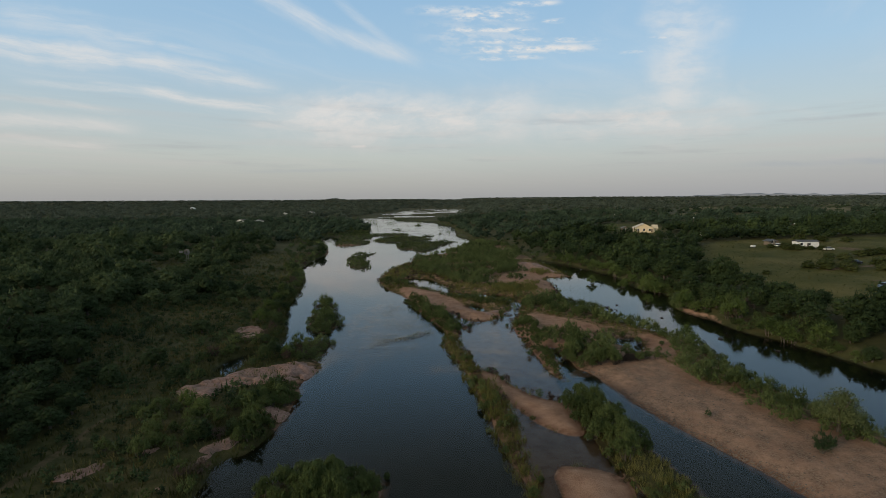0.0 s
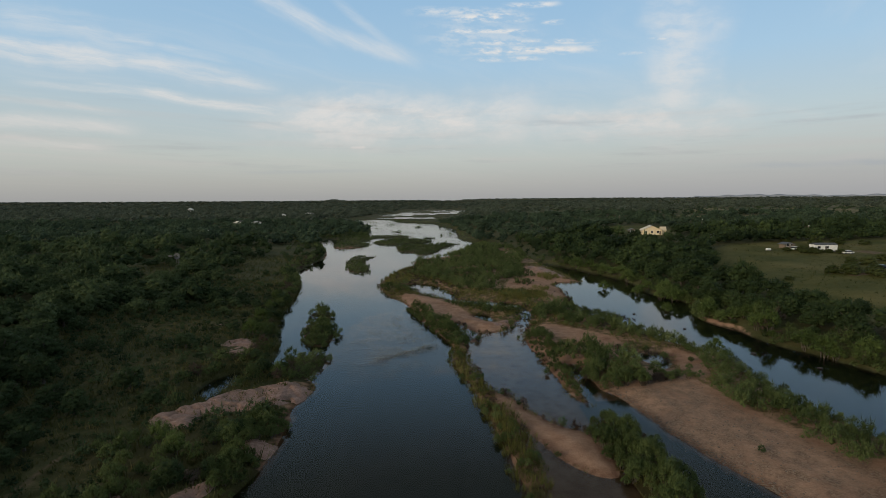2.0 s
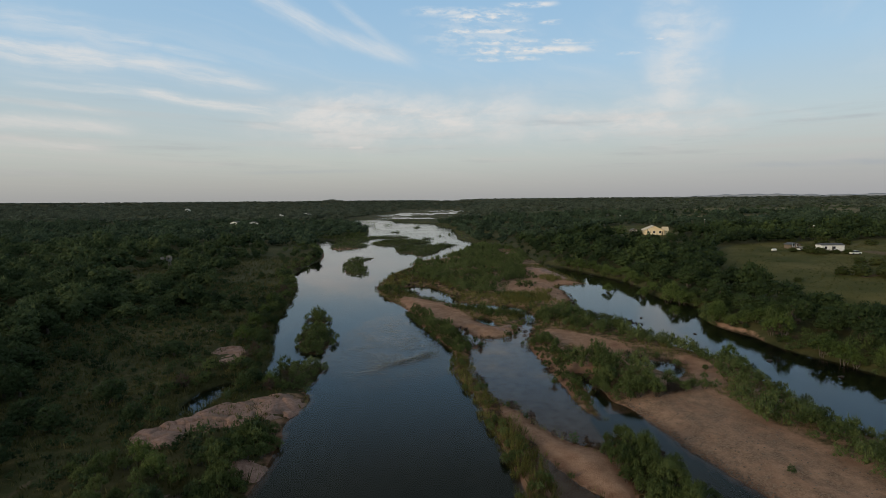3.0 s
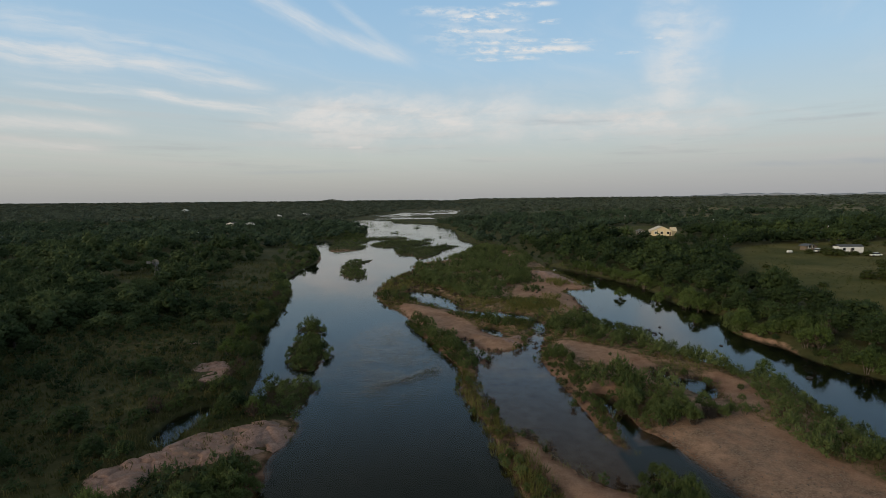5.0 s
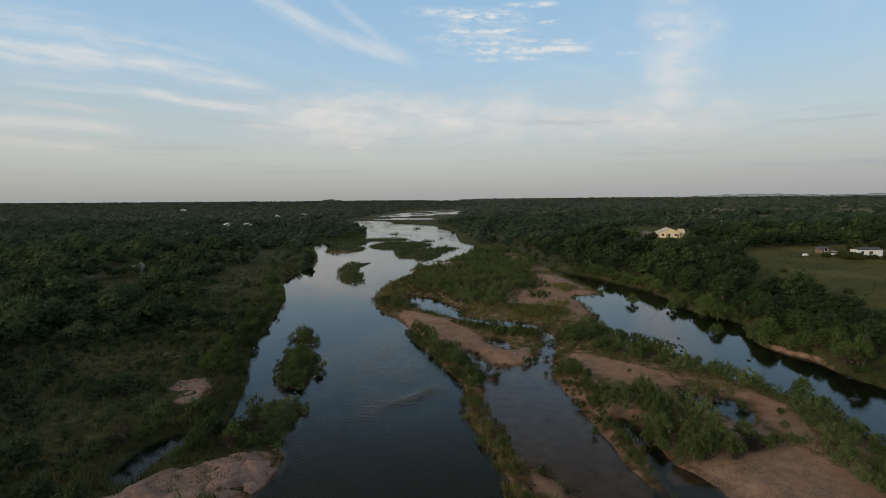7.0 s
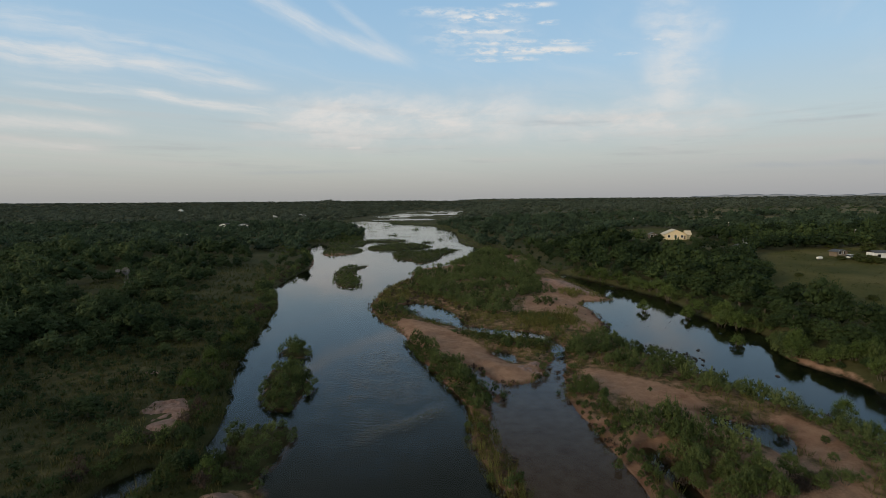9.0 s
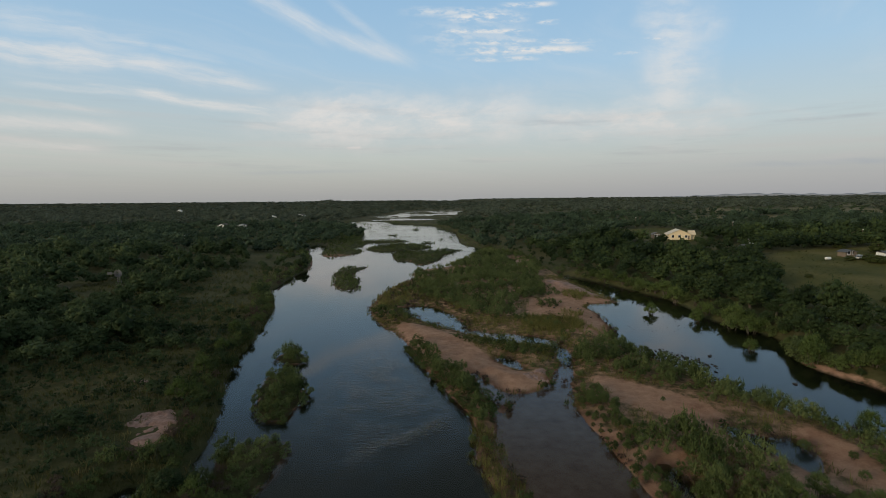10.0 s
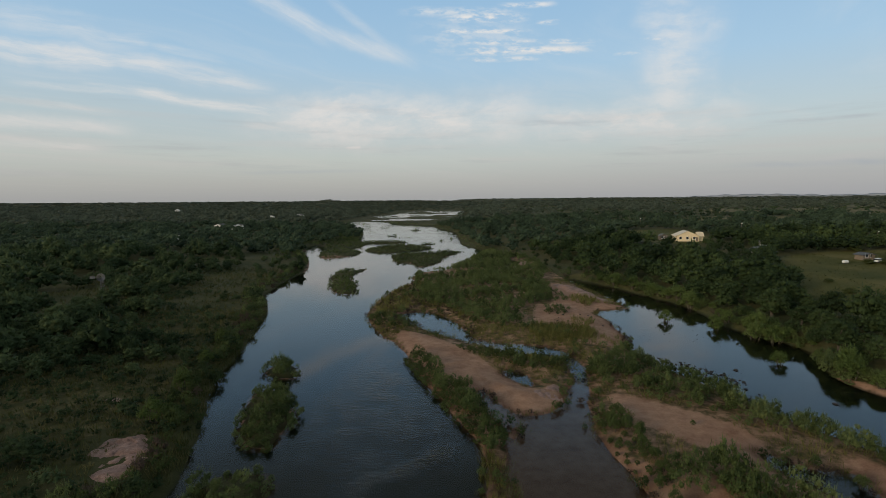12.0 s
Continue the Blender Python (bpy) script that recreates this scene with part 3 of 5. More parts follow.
def survey(P):
    """Height and nature of the land at plan points."""
    m, mid, back = inside_distance(P, W_MAIN), inside_distance(P, W_MID), inside_distance(P, W_BACK)
    pools = np.max([inside_distance(P, w) for w in W_POOLS], 0)
    far = np.minimum(inside_distance(P, W_FAR[0]), fractal(P * np.array([.5, 1]), 24.0, 4, 12) * 40 - 1)
    isl = np.max([inside_distance(P, w) for w in S_ISLANDS], 0)
    wob = fractal(P, 5.0, 3, 1) * 0.75
    far_wob = fractal(P, 40.0, 3, 2) * 14 * np.clip((P[:, 1] - 420) / 300, 0, 1) * (1 + np.clip((P[:, 1] - 740) / 60, 0, 1.6))
    water = np.max([m + far_wob, mid, back, pools, far + far_wob], 0)
    water = np.minimum(water, -isl) + wob
    land = -water
    xl, xr = np.interp(P[:, 1], LEFT_Y, LEFT_X), np.interp(P[:, 1], RIGHT_Y, RIGHT_X)
    left, right = P[:, 0] < xl, P[:, 0] > xr
    side = np.where(left, xl - P[:, 0], np.where(right, P[:, 0] - xr, 0.0))
    roll = fractal(P, 22.0, 4, 3)
    fine = fractal(P, 4.0, 3, 4)
    bar = np.clip(0.16 * land, 0, 0.75) + np.clip(land, 0, 1) * fine * 0.10
    lbank = np.clip(0.28 * land, 0, 0.8) + np.minimum(0.030 * side, 2.6) + np.clip(land / 8, 0, 1) * (roll * 0.5 + fine * 0.08)
    rbank = np.clip(0.30 * land, 0, 1.2) + np.minimum(0.055 * side, 3.5) + np.minimum(0.018 * np.maximum(side - 60, 0), 3.0) \
        + 0.024 * np.clip(P[:, 1] - 205, 0, 130) * np.clip(side / 60, 0, 1) \
        + np.clip(land / 8, 0, 1) * (roll * 0.45 + fine * 0.08)
    h = np.where(left, lbank, np.where(right, rbank, bar))
    depth = np.where(m > mid, 1.5, np.where(mid > back, 0.26, 1.3))
    bed = -np.minimum(0.22 * water, depth) - 0.02
    h = np.where(land > 0, np.maximum(h, 0.03), bed)
    # distant country: slow rolls and ridges
    r = np.hypot(P[:, 0], P[:, 1])
    h = h + np.where(land > 3, np.clip((r - 500) / 2500, 0, 1) * fractal(P, 900.0, 3, 5) * 5, 0)
    az = np.degrees(np.arctan2(P[:, 0], np.maximum(P[:, 1], 1)))
    rise = np.clip((r - 3300) / 1300, 0, 1)
    ridge = 3 + 5 * fractal(np.stack([az * 10, r * 0.02], 1), 60, 3, 6)
    ridge = ridge + 14 * np.exp(-((az + 11.6) / 0.8) ** 2)
    h = h + rise * rise * (3 - 2 * rise) * ridge
    return h, land, left, right, side


# ---------------------------------------------------------------- ground sheet and water
def axis(core0, core1, step, lo, hi, growth):
    v = list(np.arange(core0, core1 + step, step))
    s = step
    while v[-1] < hi:
        s *= growth
        v.append(v[-1] + s)
    s, head = step, [core0]
    while head[-1] > lo:
        s *= growth
        head.append(head[-1] - s)
    return np.array(head[:0:-1] + v)


def mesh_of(name, verts, faces, mats):
    me = bpy.data.meshes.new(name)
    verts, faces = np.asarray(verts, np.float32), np.asarray(faces, np.int32)
    k = faces.shape[1]
    me.vertices.add(len(verts))
    me.vertices.foreach_set("co", verts.ravel())
    me.loops.add(faces.size)
    me.loops.foreach_set("vertex_index", faces.ravel())
    me.polygons.add(len(faces))
    me.polygons.foreach_set("loop_start", np.arange(0, faces.size, k, dtype=np.int32))
    me.polygons.foreach_set("loop_total", np.full(len(faces), k, np.int32))
    for m in mats:
        me.materials.append(m)
    me.update(calc_edges=True)
    return me


def add_attr(me, name, values):
    a = me.attributes.new(name, "FLOAT", "POINT")
    a.data.foreach_set("value", np.asarray(values, np.float32))


def grid_faces(nx, ny):
    i = (np.arange(ny - 1)[:, None] * nx + np.arange(nx - 1)[None, :]).ravel()
    return np.stack([i, i + 1, i + nx + 1, i + nx], 1)


def build_ground():
    xs = axis(-58, 82, 0.8, -4900, 4900, 1.06)
    ys = axis(48, 180, 0.8, -900, 4850, 1.035)
    X, Y = np.meshgrid(xs, ys)
    P = np.stack([X.ravel(), Y.ravel()], 1)
    h, land, left, right, side = survey(P)
    me = mesh_of("ground", np.column_stack([P, h]), grid_faces(len(xs), len(ys)), [M_GROUND])
    me.polygons.foreach_set("use_smooth", np.ones(len(me.polygons), bool))

    def mask(polys, soft=1.2):
        d = np.max([inside_distance(P, smooth(p)) for p in polys], 0)
        return np.clip(0.5 + d / (2 * soft), 0, 1)
    middle = (~left & ~right).astype(float)
    green = np.max([inside_distance(P, S_ISLANDS[i]) for i in (0, 1, 2, 3, 4, 7, *range(9, len(S_ISLANDS)))], 0) > -2
    add_attr(me, "sand", np.maximum(mask(SANDS), middle * np.where(land > 0, np.where(green, .05, 0.50), 1.0) * (P[:, 1] < 330)))
    add_attr(me, "gravel", mask(GRAVELS))
    add_attr(me, "field", mask(FIELDS, 4))
    add_attr(me, "dirt", mask(DIRTS, 0.7))
    add_attr(me, "dry", np.where(right & (P[:, 1] > 330), .20 + .75 * mask(DRY_OPENINGS, 12), 0) + np.where(left & (side < 40), .18, 0) + .16 * mask(CLEARINGS, 5))
    shallow = (inside_distance(P, W_MID) > 0) & ~((P[:, 0] > 21) & (P[:, 1] < 86))
    add_attr(me, "silt", np.where(shallow, 0.0, np.clip((-h + 0.02) / 0.22, 0, 1)))
    add_attr(me, "wet", np.where(h > 0, np.clip(1.25 - h / 0.2, 0, 1), np.where(shallow, .12, .45)))
    tagged(new("ground", me), "olive grassland with sandy river bars", "ground", kind="structure")
    wx = np.linspace(-220, 140, 10)
    wy = np.linspace(-90, 1300, 20)
    X, Y = np.meshgrid(wx, wy)
    me = mesh_of("water", np.column_stack([X.ravel(), Y.ravel(), np.zeros(X.size)]), grid_faces(10, 20), [M_WATER])
    tagged(new("water", me), "calm dark river water mirroring the sky", "river", kind="structure")


build_ground()


def hazed_hills():
    """Hills on the horizon, with the blue-grey of distance haze as their colour."""
    n = 90
    V, F = [], []
    for i in range(n):
        az = radians(25 + 22 * i / (n - 1))
        top = 20 + 19 * math.sin(math.pi * min(1, i / 60)) ** 1.5 * (i < 60) + 17 * math.exp(-((i - 70) / 16) ** 2) + 5 * math.sin(i * .9) * math.sin(i * .23)
        for r, z in ((4820, -5), (4860, top * .75), (4900, top), (4940, -5)):
            V.append((r * math.sin(az), r * math.cos(az), z))
    for i in range(n - 1):
        for j in range(3):
            a = i * 4 + j
            F.append((a, a + 4, a + 5, a + 1))
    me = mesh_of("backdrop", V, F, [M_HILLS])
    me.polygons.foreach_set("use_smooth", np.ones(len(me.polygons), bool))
    tagged(new("backdrop", me), "hills along the horizon, coloured blue-grey as if in haze", "hills", kind="structure")


hazed_hills()


# ---------------------------------------------------------------- plants
def ico(sub):
    bm = bmesh.new()
    bmesh.ops.create_icosphere(bm, subdivisions=sub, radius=1)
    v = np.array([x.co[:] for x in bm.verts])
    f = np.array([[x.index for x in fc.verts] for fc in bm.faces])
    bm.free()
    return v, f


ICO1, ICO2 = ico(1), ico(2)
OCTA = (np.array([(1, 0, 0), (-1, 0, 0), (0, 1, 0), (0, -1, 0), (0, 0, 1), (0, 0, -1)], float),
        np.array([(0, 2, 4), (2, 1, 4), (1, 3, 4), (3, 0, 4), (2, 0, 5), (1, 2, 5), (3, 1, 5), (0, 3, 5)]))


def crown(seed, blobs, n, length, width, upright=0.3, core=0.36, depth=0.42, shoots=0, heart=None):
    """A crown of single leaf sprays over rounded masses, each with a rumpled heart."""
    rng = np.random.default_rng(seed)
    c = np.array([b[0] for b in blobs], float)
    r = np.array([b[1] for b in blobs], float)
    area = (r[:, 0] * r[:, 2]) + 1e-6
    pick = rng.choice(len(blobs), n, p=area / area.sum())
    d = rng.normal(size=(n, 3))
    d[:, 2] = np.abs(d[:, 2]) * 0.95 - 0.25
    d /= np.linalg.norm(d, axis=1)[:, None]
    pos = c[pick] + d * r[pick] * rng.uniform(depth, 1.12, n)[:, None]
    nrm = d + np.array([0, 0, .3]) + rng.normal(size=(n, 3)) * 0.55
    nrm /= np.linalg.norm(nrm, axis=1)[:, None]
    ax = np.array([0, 0, 1.0]) * upright * 2 + rng.normal(size=(n, 3)) * (1.05 - upright)
    ax -= nrm * (ax * nrm).sum(1)[:, None]
    ax /= np.linalg.norm(ax, axis=1)[:, None] + 1e-6
    sd = np.cross(ax, nrm)
    L = length * rng.uniform(0.6, 1.4, n)[:, None]
    Wd = width * rng.uniform(0.6, 1.4, n)[:, None]
    tri = np.stack([pos - sd * Wd * .5 - ax * L * .4, pos + sd * Wd * .5 - ax * L * .4, pos + ax * L * .6], 1)
    if shoots:
        b = rng.integers(0, len(blobs), shoots)
        a = rng.uniform(0, 6.283, shoots)
        foot = c[b] + np.stack([np.cos(a), np.sin(a), np.full(shoots, 1.2)], 1) * r[b] * .6
        lean = np.stack([np.cos(a) * .25, np.sin(a) * .25, np.ones(shoots)], 1) * (length * rng.uniform(1.2, 2.6, shoots))[:, None]
        wide = np.stack([-np.sin(a), np.cos(a), np.zeros(shoots)], 1) * width * .45
        tri = np.concatenate([tri, np.stack([foot - wide, foot + wide, foot + lean], 1)])
        n += shoots
    V, F = [tri.reshape(-1, 3)], [np.arange(n * 3).reshape(n, 3)[:, [0, 1, 2, 2]]]
    if core:
        iv, iff = heart or OCTA
        for cc, rr in zip(c, r):
            base = sum(len(v) for v in V)
            V.append(cc + iv * rr * core * rng.uniform(0.85, 1.12, (len(iv), 1)))
            F.append(np.column_stack([iff, iff[:, 2]]) + base)
    V = np.concatenate(V)
    V[:, 2] = np.maximum(V[:, 2], -0.05)
    return V, np.concatenate(F)


def tri_quads(F):
    """Quads whose last corner repeats are split off as triangles."""
    deg = F[:, 2] == F[:, 3]
    return F[~deg], F[deg][:, :3]


def leaf_mesh(name, proto, mat, tone=0.5):
    V, F = proto
    q, t = tri_quads(F)
    me = bpy.data.meshes.new(name)
    loops = np.concatenate([q.ravel(), t.ravel()]).astype(np.int32)
    starts = np.concatenate([np.arange(len(q)) * 4, len(q) * 4 + np.arange(len(t)) * 3]).astype(np.int32)
    tot = np.concatenate([np.full(len(q), 4), np.full(len(t), 3)]).astype(np.int32)
    me.vertices.add(len(V))
    me.vertices.foreach_set("co", V.astype(np.float32).ravel())
    me.loops.add(len(loops))
    me.loops.foreach_set("vertex_index", loops)
    me.polygons.add(len(tot))
    me.polygons.foreach_set("loop_start", starts)
    me.polygons.foreach_set("loop_total", tot)
    me.polygons.foreach_set("use_smooth", np.ones(len(tot), bool))
    me.materials.append(mat)
    me.update(calc_edges=True)
    add_attr(me, "tone", np.full(len(V), tone) if np.isscalar(tone) else tone)
    return me


def scatter(name, protos, P, z, size, mat, label, category, tall=1.0, seed=5):
    """Many plants that nobody would count, joined into one mesh."""
    if len(P) == 0:
        return None
    rng = np.random.default_rng(seed)
    VV, FF, TT, base = [], [], [], 0
    kind = rng.integers(0, len(protos), len(P))
    for k, (V, F) in enumerate(protos):
        i = np.where(kind == k)[0]
        if not len(i):
            continue
        a = rng.uniform(0, 6.283, len(i))
        s = size[i] * rng.uniform(0.8, 1.2, len(i))
        hgt = s * tall * rng.uniform(0.8, 1.25, len(i))
        ca, sa = np.cos(a)[:, None], np.sin(a)[:, None]
        X = (V[None, :, 0] * ca - V[None, :, 1] * sa) * s[:, None] + P[i, 0][:, None]
        Y = (V[None, :, 0] * sa + V[None, :, 1] * ca) * s[:, None] + P[i, 1][:, None]
        Z = V[None, :, 2] * hgt[:, None] + z[i][:, None] - 0.05
        VV.append(np.stack([X, Y, Z], 2).reshape(-1, 3))
        FF.append((F[None] + (np.arange(len(i)) * len(V))[:, None, None] + base).reshape(-1, 4))
        TT.append(np.repeat(rng.uniform(0, 1, len(i)), len(V)))
        base += len(i) * len(V)
    me = leaf_mesh(name, (np.concatenate(VV), np.concatenate(FF)), mat, np.concatenate(TT))
    return tagged(new(name, me), label, category, kind="stuff")


def tree_protos(n, leaves, length, width, count=3, seed=10, r0=.12, r1=.20, heart=None):
    """Unit trees, about 1 m high and broad: a domed crown of rounded lobes, full to near the ground."""
    out = []
    for k in range(count):
        rng = np.random.default_rng(seed + k)
        blobs = [((0, 0, .38), (.36, .36, .36))]
        lean = rng.uniform(-.05, .05, 2)
        for j in range(n):
            up = -.55 + 1.5 * (j + .5) / n
            a, flat = j * 2.4 + rng.uniform(-.4, .4), math.sqrt(max(.05, 1 - min(up, .98) ** 2))
            r = rng.uniform(r0, r1)
            d = rng.uniform(.24, .36)
            blobs.append(((d * flat * math.cos(a) + lean[0] * up, d * flat * math.sin(a) + lean[1] * up, .38 + up * rng.uniform(.27, .40)), (r, r, r * .9)))
        out.append(crown(seed + k, blobs, leaves, length, width, 0.35, .70, .66, leaves // 18, heart))
    return out


def bush_protos(n, leaves, length, width, upright=0.6, count=3, seed=40, z1=.62, r0=.075, r1=.15):
    """Unit bushes: many upright sprays from one foot."""
    out = []
    for k in range(count):
        rng = np.random.default_rng(seed + k)
        blobs = [((0, 0, .28), (.30, .30, .26))]
        for j in range(n):
            a, d = j * 2.4 + rng.uniform(-.6, .6), .40 * math.sqrt((j + .5) / n)
            r = rng.uniform(r0, r1)
            blobs.append(((d * math.cos(a), d * math.sin(a), .12 + z1 * (1 - (d / .5) ** 2) * rng.uniform(.7, 1.15)), (r * 1.1, r * 1.1, r * 1.5)))
        out.append(crown(seed + k, blobs, leaves, length, width, upright, .5, .45, leaves // 16))
    return out


def tuft_protos(blades, length, width, count=3, seed=60):
    """Unit tufts of upright blades."""
    out = []
    for k in range(count):
        rng = np.random.default_rng(seed + k)
        a, d = rng.uniform(0, 6.283, blades), .42 * np.sqrt(rng.uniform(0, 1, blades))
        root = np.stack([d * np.cos(a), d * np.sin(a), np.zeros(blades)], 1)
        lean = np.stack([np.cos(a) * .35, np.sin(a) * .35, np.ones(blades)], 1) + rng.normal(size=(blades, 3)) * .18
        tip = root + lean * (length * rng.uniform(.55, 1.1, blades))[:, None]
        b = rng.uniform(0, 6.283, blades)
        sd = np.stack([np.cos(b), np.sin(b), np.zeros(blades)], 1) * width * .5
        quad = np.stack([root - sd * .6, root + sd * .6, root * .45 + tip * .55 + sd, tip], 1)
        out.append((quad.reshape(-1, 3), np.arange(blades * 4).reshape(blades, 4)))
    return out


def jitter_points(x0, x1, y0, y1, gap, seed):
    rng = np.random.default_rng(seed)
    X, Y = np.meshgrid(np.arange(x0, x1, gap), np.arange(y0, y1, gap))
    P = np.stack([X.ravel(), Y.ravel()], 1)
    P = P + rng.uniform(-.48, .48, P.shape) * gap
    return P[np.abs(P[:, 0]) < P[:, 1] * .92 + 22]


def outside(P, polys, margin=0.0):
    return np.max([inside_distance(P, smooth(p)) for p in polys], 0) < -margin


def within(P, poly, margin=0.0):
    return inside_distance(P, smooth(poly)) > margin


ROCK_PLAN = [o[0] for o in OUTCROPS] + [[(-40, 85), (-33.5, 84.5), (-32, 97), (-35, 99.5), (-39.5, 96)]]

# zones of growth on the bars and islands: outline, kind, height, spacing, share
ZONES = [([(23.5, 107), (28, 108), (33, 105), (34.6, 99.7), (35.6, 94.7), (36, 91), (30, 89.5), (27, 90.5), (25, 96)], "willow", 2.9, 1.9, .95),
         ([(53.6, 57), (48.4, 63.5), (45.4, 71), (43.2, 77), (42.3, 83), (44.6, 87.5), (47.2, 95), (48.8, 101), (49.4, 107.5), (45, 113), (42.5, 118), (37, 124.5), (30, 131), (24, 137), (27, 145),
           (36, 150), (43, 141), (47, 130), (49.5, 118), (54, 110), (55.6, 104), (55, 91), (54, 81), (56.5, 75), (58, 63)], "willow", 2.6, 1.9, .88),
         ([(-5, 206), (-10, 232), (-12, 256), (-5, 265), (3, 268), (17, 309), (23, 340), (30, 330), (46, 300), (44, 262), (35, 234), (32, 200), (22, 196),
           (19, 176), (8, 172), (4, 190), (-4, 197)], "willow", 2.5, 1.9, .88),
         ([(6, 158), (8, 145), (13, 143), (17, 139), (22, 140), (26, 150), (26, 166), (18, 173), (8, 170)], "reed", 1.1, 1.2, .6),
         ([(-21, 183), (-21, 203), (-19, 214), (-15, 229), (-6, 238), (-3, 215), (4, 195), (-6, 198), (-14, 192), (-14, 180), (-9, 170), (-14, 166)], "brush", 1.3, 1.25, .8),
         ([(17.8, 121), (19, 125), (24, 120), (22, 112), (22, 106), (21.5, 100), (21.5, 92), (20.5, 88), (19.2, 98), (18.8, 107)], "willow", 1.45, 1.25, .85),
         ([(2.6, 101), (2.5, 107), (4.4, 113), (4.9, 107), (6.6, 97), (7.9, 89), (10.4, 77.7), (11.3, 70), (11.2, 63), (11.2, 56), (12, 51), (12.5, 30), (11.3, 30), (10.8, 51), (9.3, 60),
           (8.5, 66), (8.4, 72), (7.4, 78), (5.4, 91)], "reed", 1.3, .8, .85),
         ([(4.4, 113.5), (.6, 122.6), (-4, 136), (-8, 150), (-6, 151), (-2, 138), (3, 131), (5.3, 122), (5.6, 116)], "willow", 2.0, 1.1, .97),
         ([(21, 77.5), (23.8, 79), (25.8, 73), (26.4, 64.4), (25.6, 59.5), (21.4, 58.8), (20.8, 64.5), (20.8, 71.3)], "willow", 3.0, 1.7, .95), ([(21.6, 58.6), (25.8, 59.4), (27.4, 50.9), (26.5, 38), (23.6, 40), (23, 51)], "reed", .9, .8, .9), (ISLANDS[2], "willow", 2.4, 1.35, .97), (ISLANDS[10], "willow", 2.6, 1.35, .97), (ISLANDS[3], "brushwillow", 1.6, 1.3, .92),
         (ISLANDS[4], "willow", 1.6, 1.6, .9), (ISLANDS[0], "willow", .95, 1.5, .95), (ISLANDS[1], "willow", .95, 1.6, .95),
         (ISLANDS[9], "willow", 2.6, 1.5, .95), *[(p, "willow", .9, 1.8, .9) for p in ISLANDS[11:]],
         ([(-27.5, 72), (-25, 78), (-20.3, 80), (-19.8, 76), (-22, 74), (-24, 72)], "willow", 2.0, 1.5, .9),
         ([(-26, 66), (-24, 70), (-19.6, 68.5), (-20, 65), (-21.5, 61), (-24, 63)], "willow", 1.8, 1.5, .9),
         ([(-40, 62), (-38, 72), (-31, 71), (-29, 66), (-30, 60), (-35, 58)], "willow", 2.2, 2.2, .7),
         ([(-70, 300), (-76, 330), (-84, 395), (-70, 385), (-56, 395), (-60, 440), (-80, 520), (-95, 520), (-110, 380), (-85, 310)], "willow", 2.2, 4, .8),
         ([(-64, 310), (-47, 324), (-43, 346), (-52, 361), (-48, 376), (-47, 404), (-60, 432), (-66, 520), (-80, 500), (-70, 378), (-66, 330)], "willow", 1.0, 2.0, .92),
         ([(24, 160), (40, 154), (37, 160), (28, 166)], "reed", .9, 1.2, .5), ([(31, 172), (36, 174), (35, 178), (31, 177)], "reed", 1.0, 1.1, .6),
         ([(46, 196), (52, 191), (56, 192), (50, 200)], "reed", 1.1, 1.1, .6),
         ([(-19, 200), (-15, 209), (-4, 199), (3.5, 190), (9, 169), (7, 164), (1.4, 168), (-6.7, 176), (-14.5, 185)], "shallows", 1.0, .9, .62),
         ([(25, 152.5), (29, 153.5), (28, 147), (24.5, 143), (21, 144), (22, 149)], "shallows", 1.3, 1.0, .9),
         ([(2, 155.5), (6.3, 150.5), (9.2, 147.5), (13, 144.5), (15.7, 142.6), (20.8, 142.6), (23, 147), (18.4, 150), (11.9, 151), (6.6, 154.2)], "willow", 1.1, 1.0, .85),
         ([(22, 172), (28, 170), (33, 168), (31.7, 160.5), (25, 159.5), (19, 161.5)], "reed", 1.2, .8, .9),
         ([(27.8, 190), (31.5, 193), (33, 188), (30.7, 182), (26.8, 182.5)], "willow", 1.2, 1.2, .9),
         ([(27.7, 219), (34, 221), (37, 205), (34.7, 198), (27, 198), (23, 195)], "willow", 1.3, 1.5, .85),
         ([(39.3, 207), (43.4, 203), (46.6, 193), (44.2, 188.5), (38.8, 193.5)], "reed", 1.2, 1.0, .75)]


def ground_z(x, y):
    return float(survey(np.array([[x, y]], float))[0][0])


def part(name, mesh, parent, label=""):
    ob = new(name, mesh)
    ob.parent = parent
    return tagged(ob, label)


def tube(bm, a, b, r0, r1, sides=5):
    """A tapered round stick from a to b."""
    a, b = Vector(a), Vector(b)
    d = (b - a).normalized()
    u = d.orthogonal().normalized()
    w = d.cross(u)
    ra, rb = [], []
    for i in range(sides):
        t = 6.2832 * i / sides
        o = u * math.cos(t) + w * math.sin(t)
        ra.append(bm.verts.new(a + o * r0))
        rb.append(bm.verts.new(b + o * r1))
    for i in range(sides):
        bm.faces.new((ra[i], ra[(i + 1) % sides], rb[(i + 1) % sides], rb[i]))
    bm.faces.new(rb)


def to_mesh(name, bm, mat):
    me = bpy.data.meshes.new(name)
    bm.to_mesh(me)
    bm.free()
    me.materials.append(mat)
    return me


def stems_mesh(seed, count, reach, height):
    rng = random.Random(seed)
    bm = bmesh.new()
    for k in range(count):
        a, d = rng.uniform(0, 6.283), reach * rng.uniform(.3, 1)
        foot = (.08 * math.cos(a), .08 * math.sin(a), -.1)
        tube(bm, foot, (d * math.cos(a), d * math.sin(a), height * rng.uniform(.6, 1)), .018, .006, 4)
    return to_mesh("stem", bm, M_BARK)


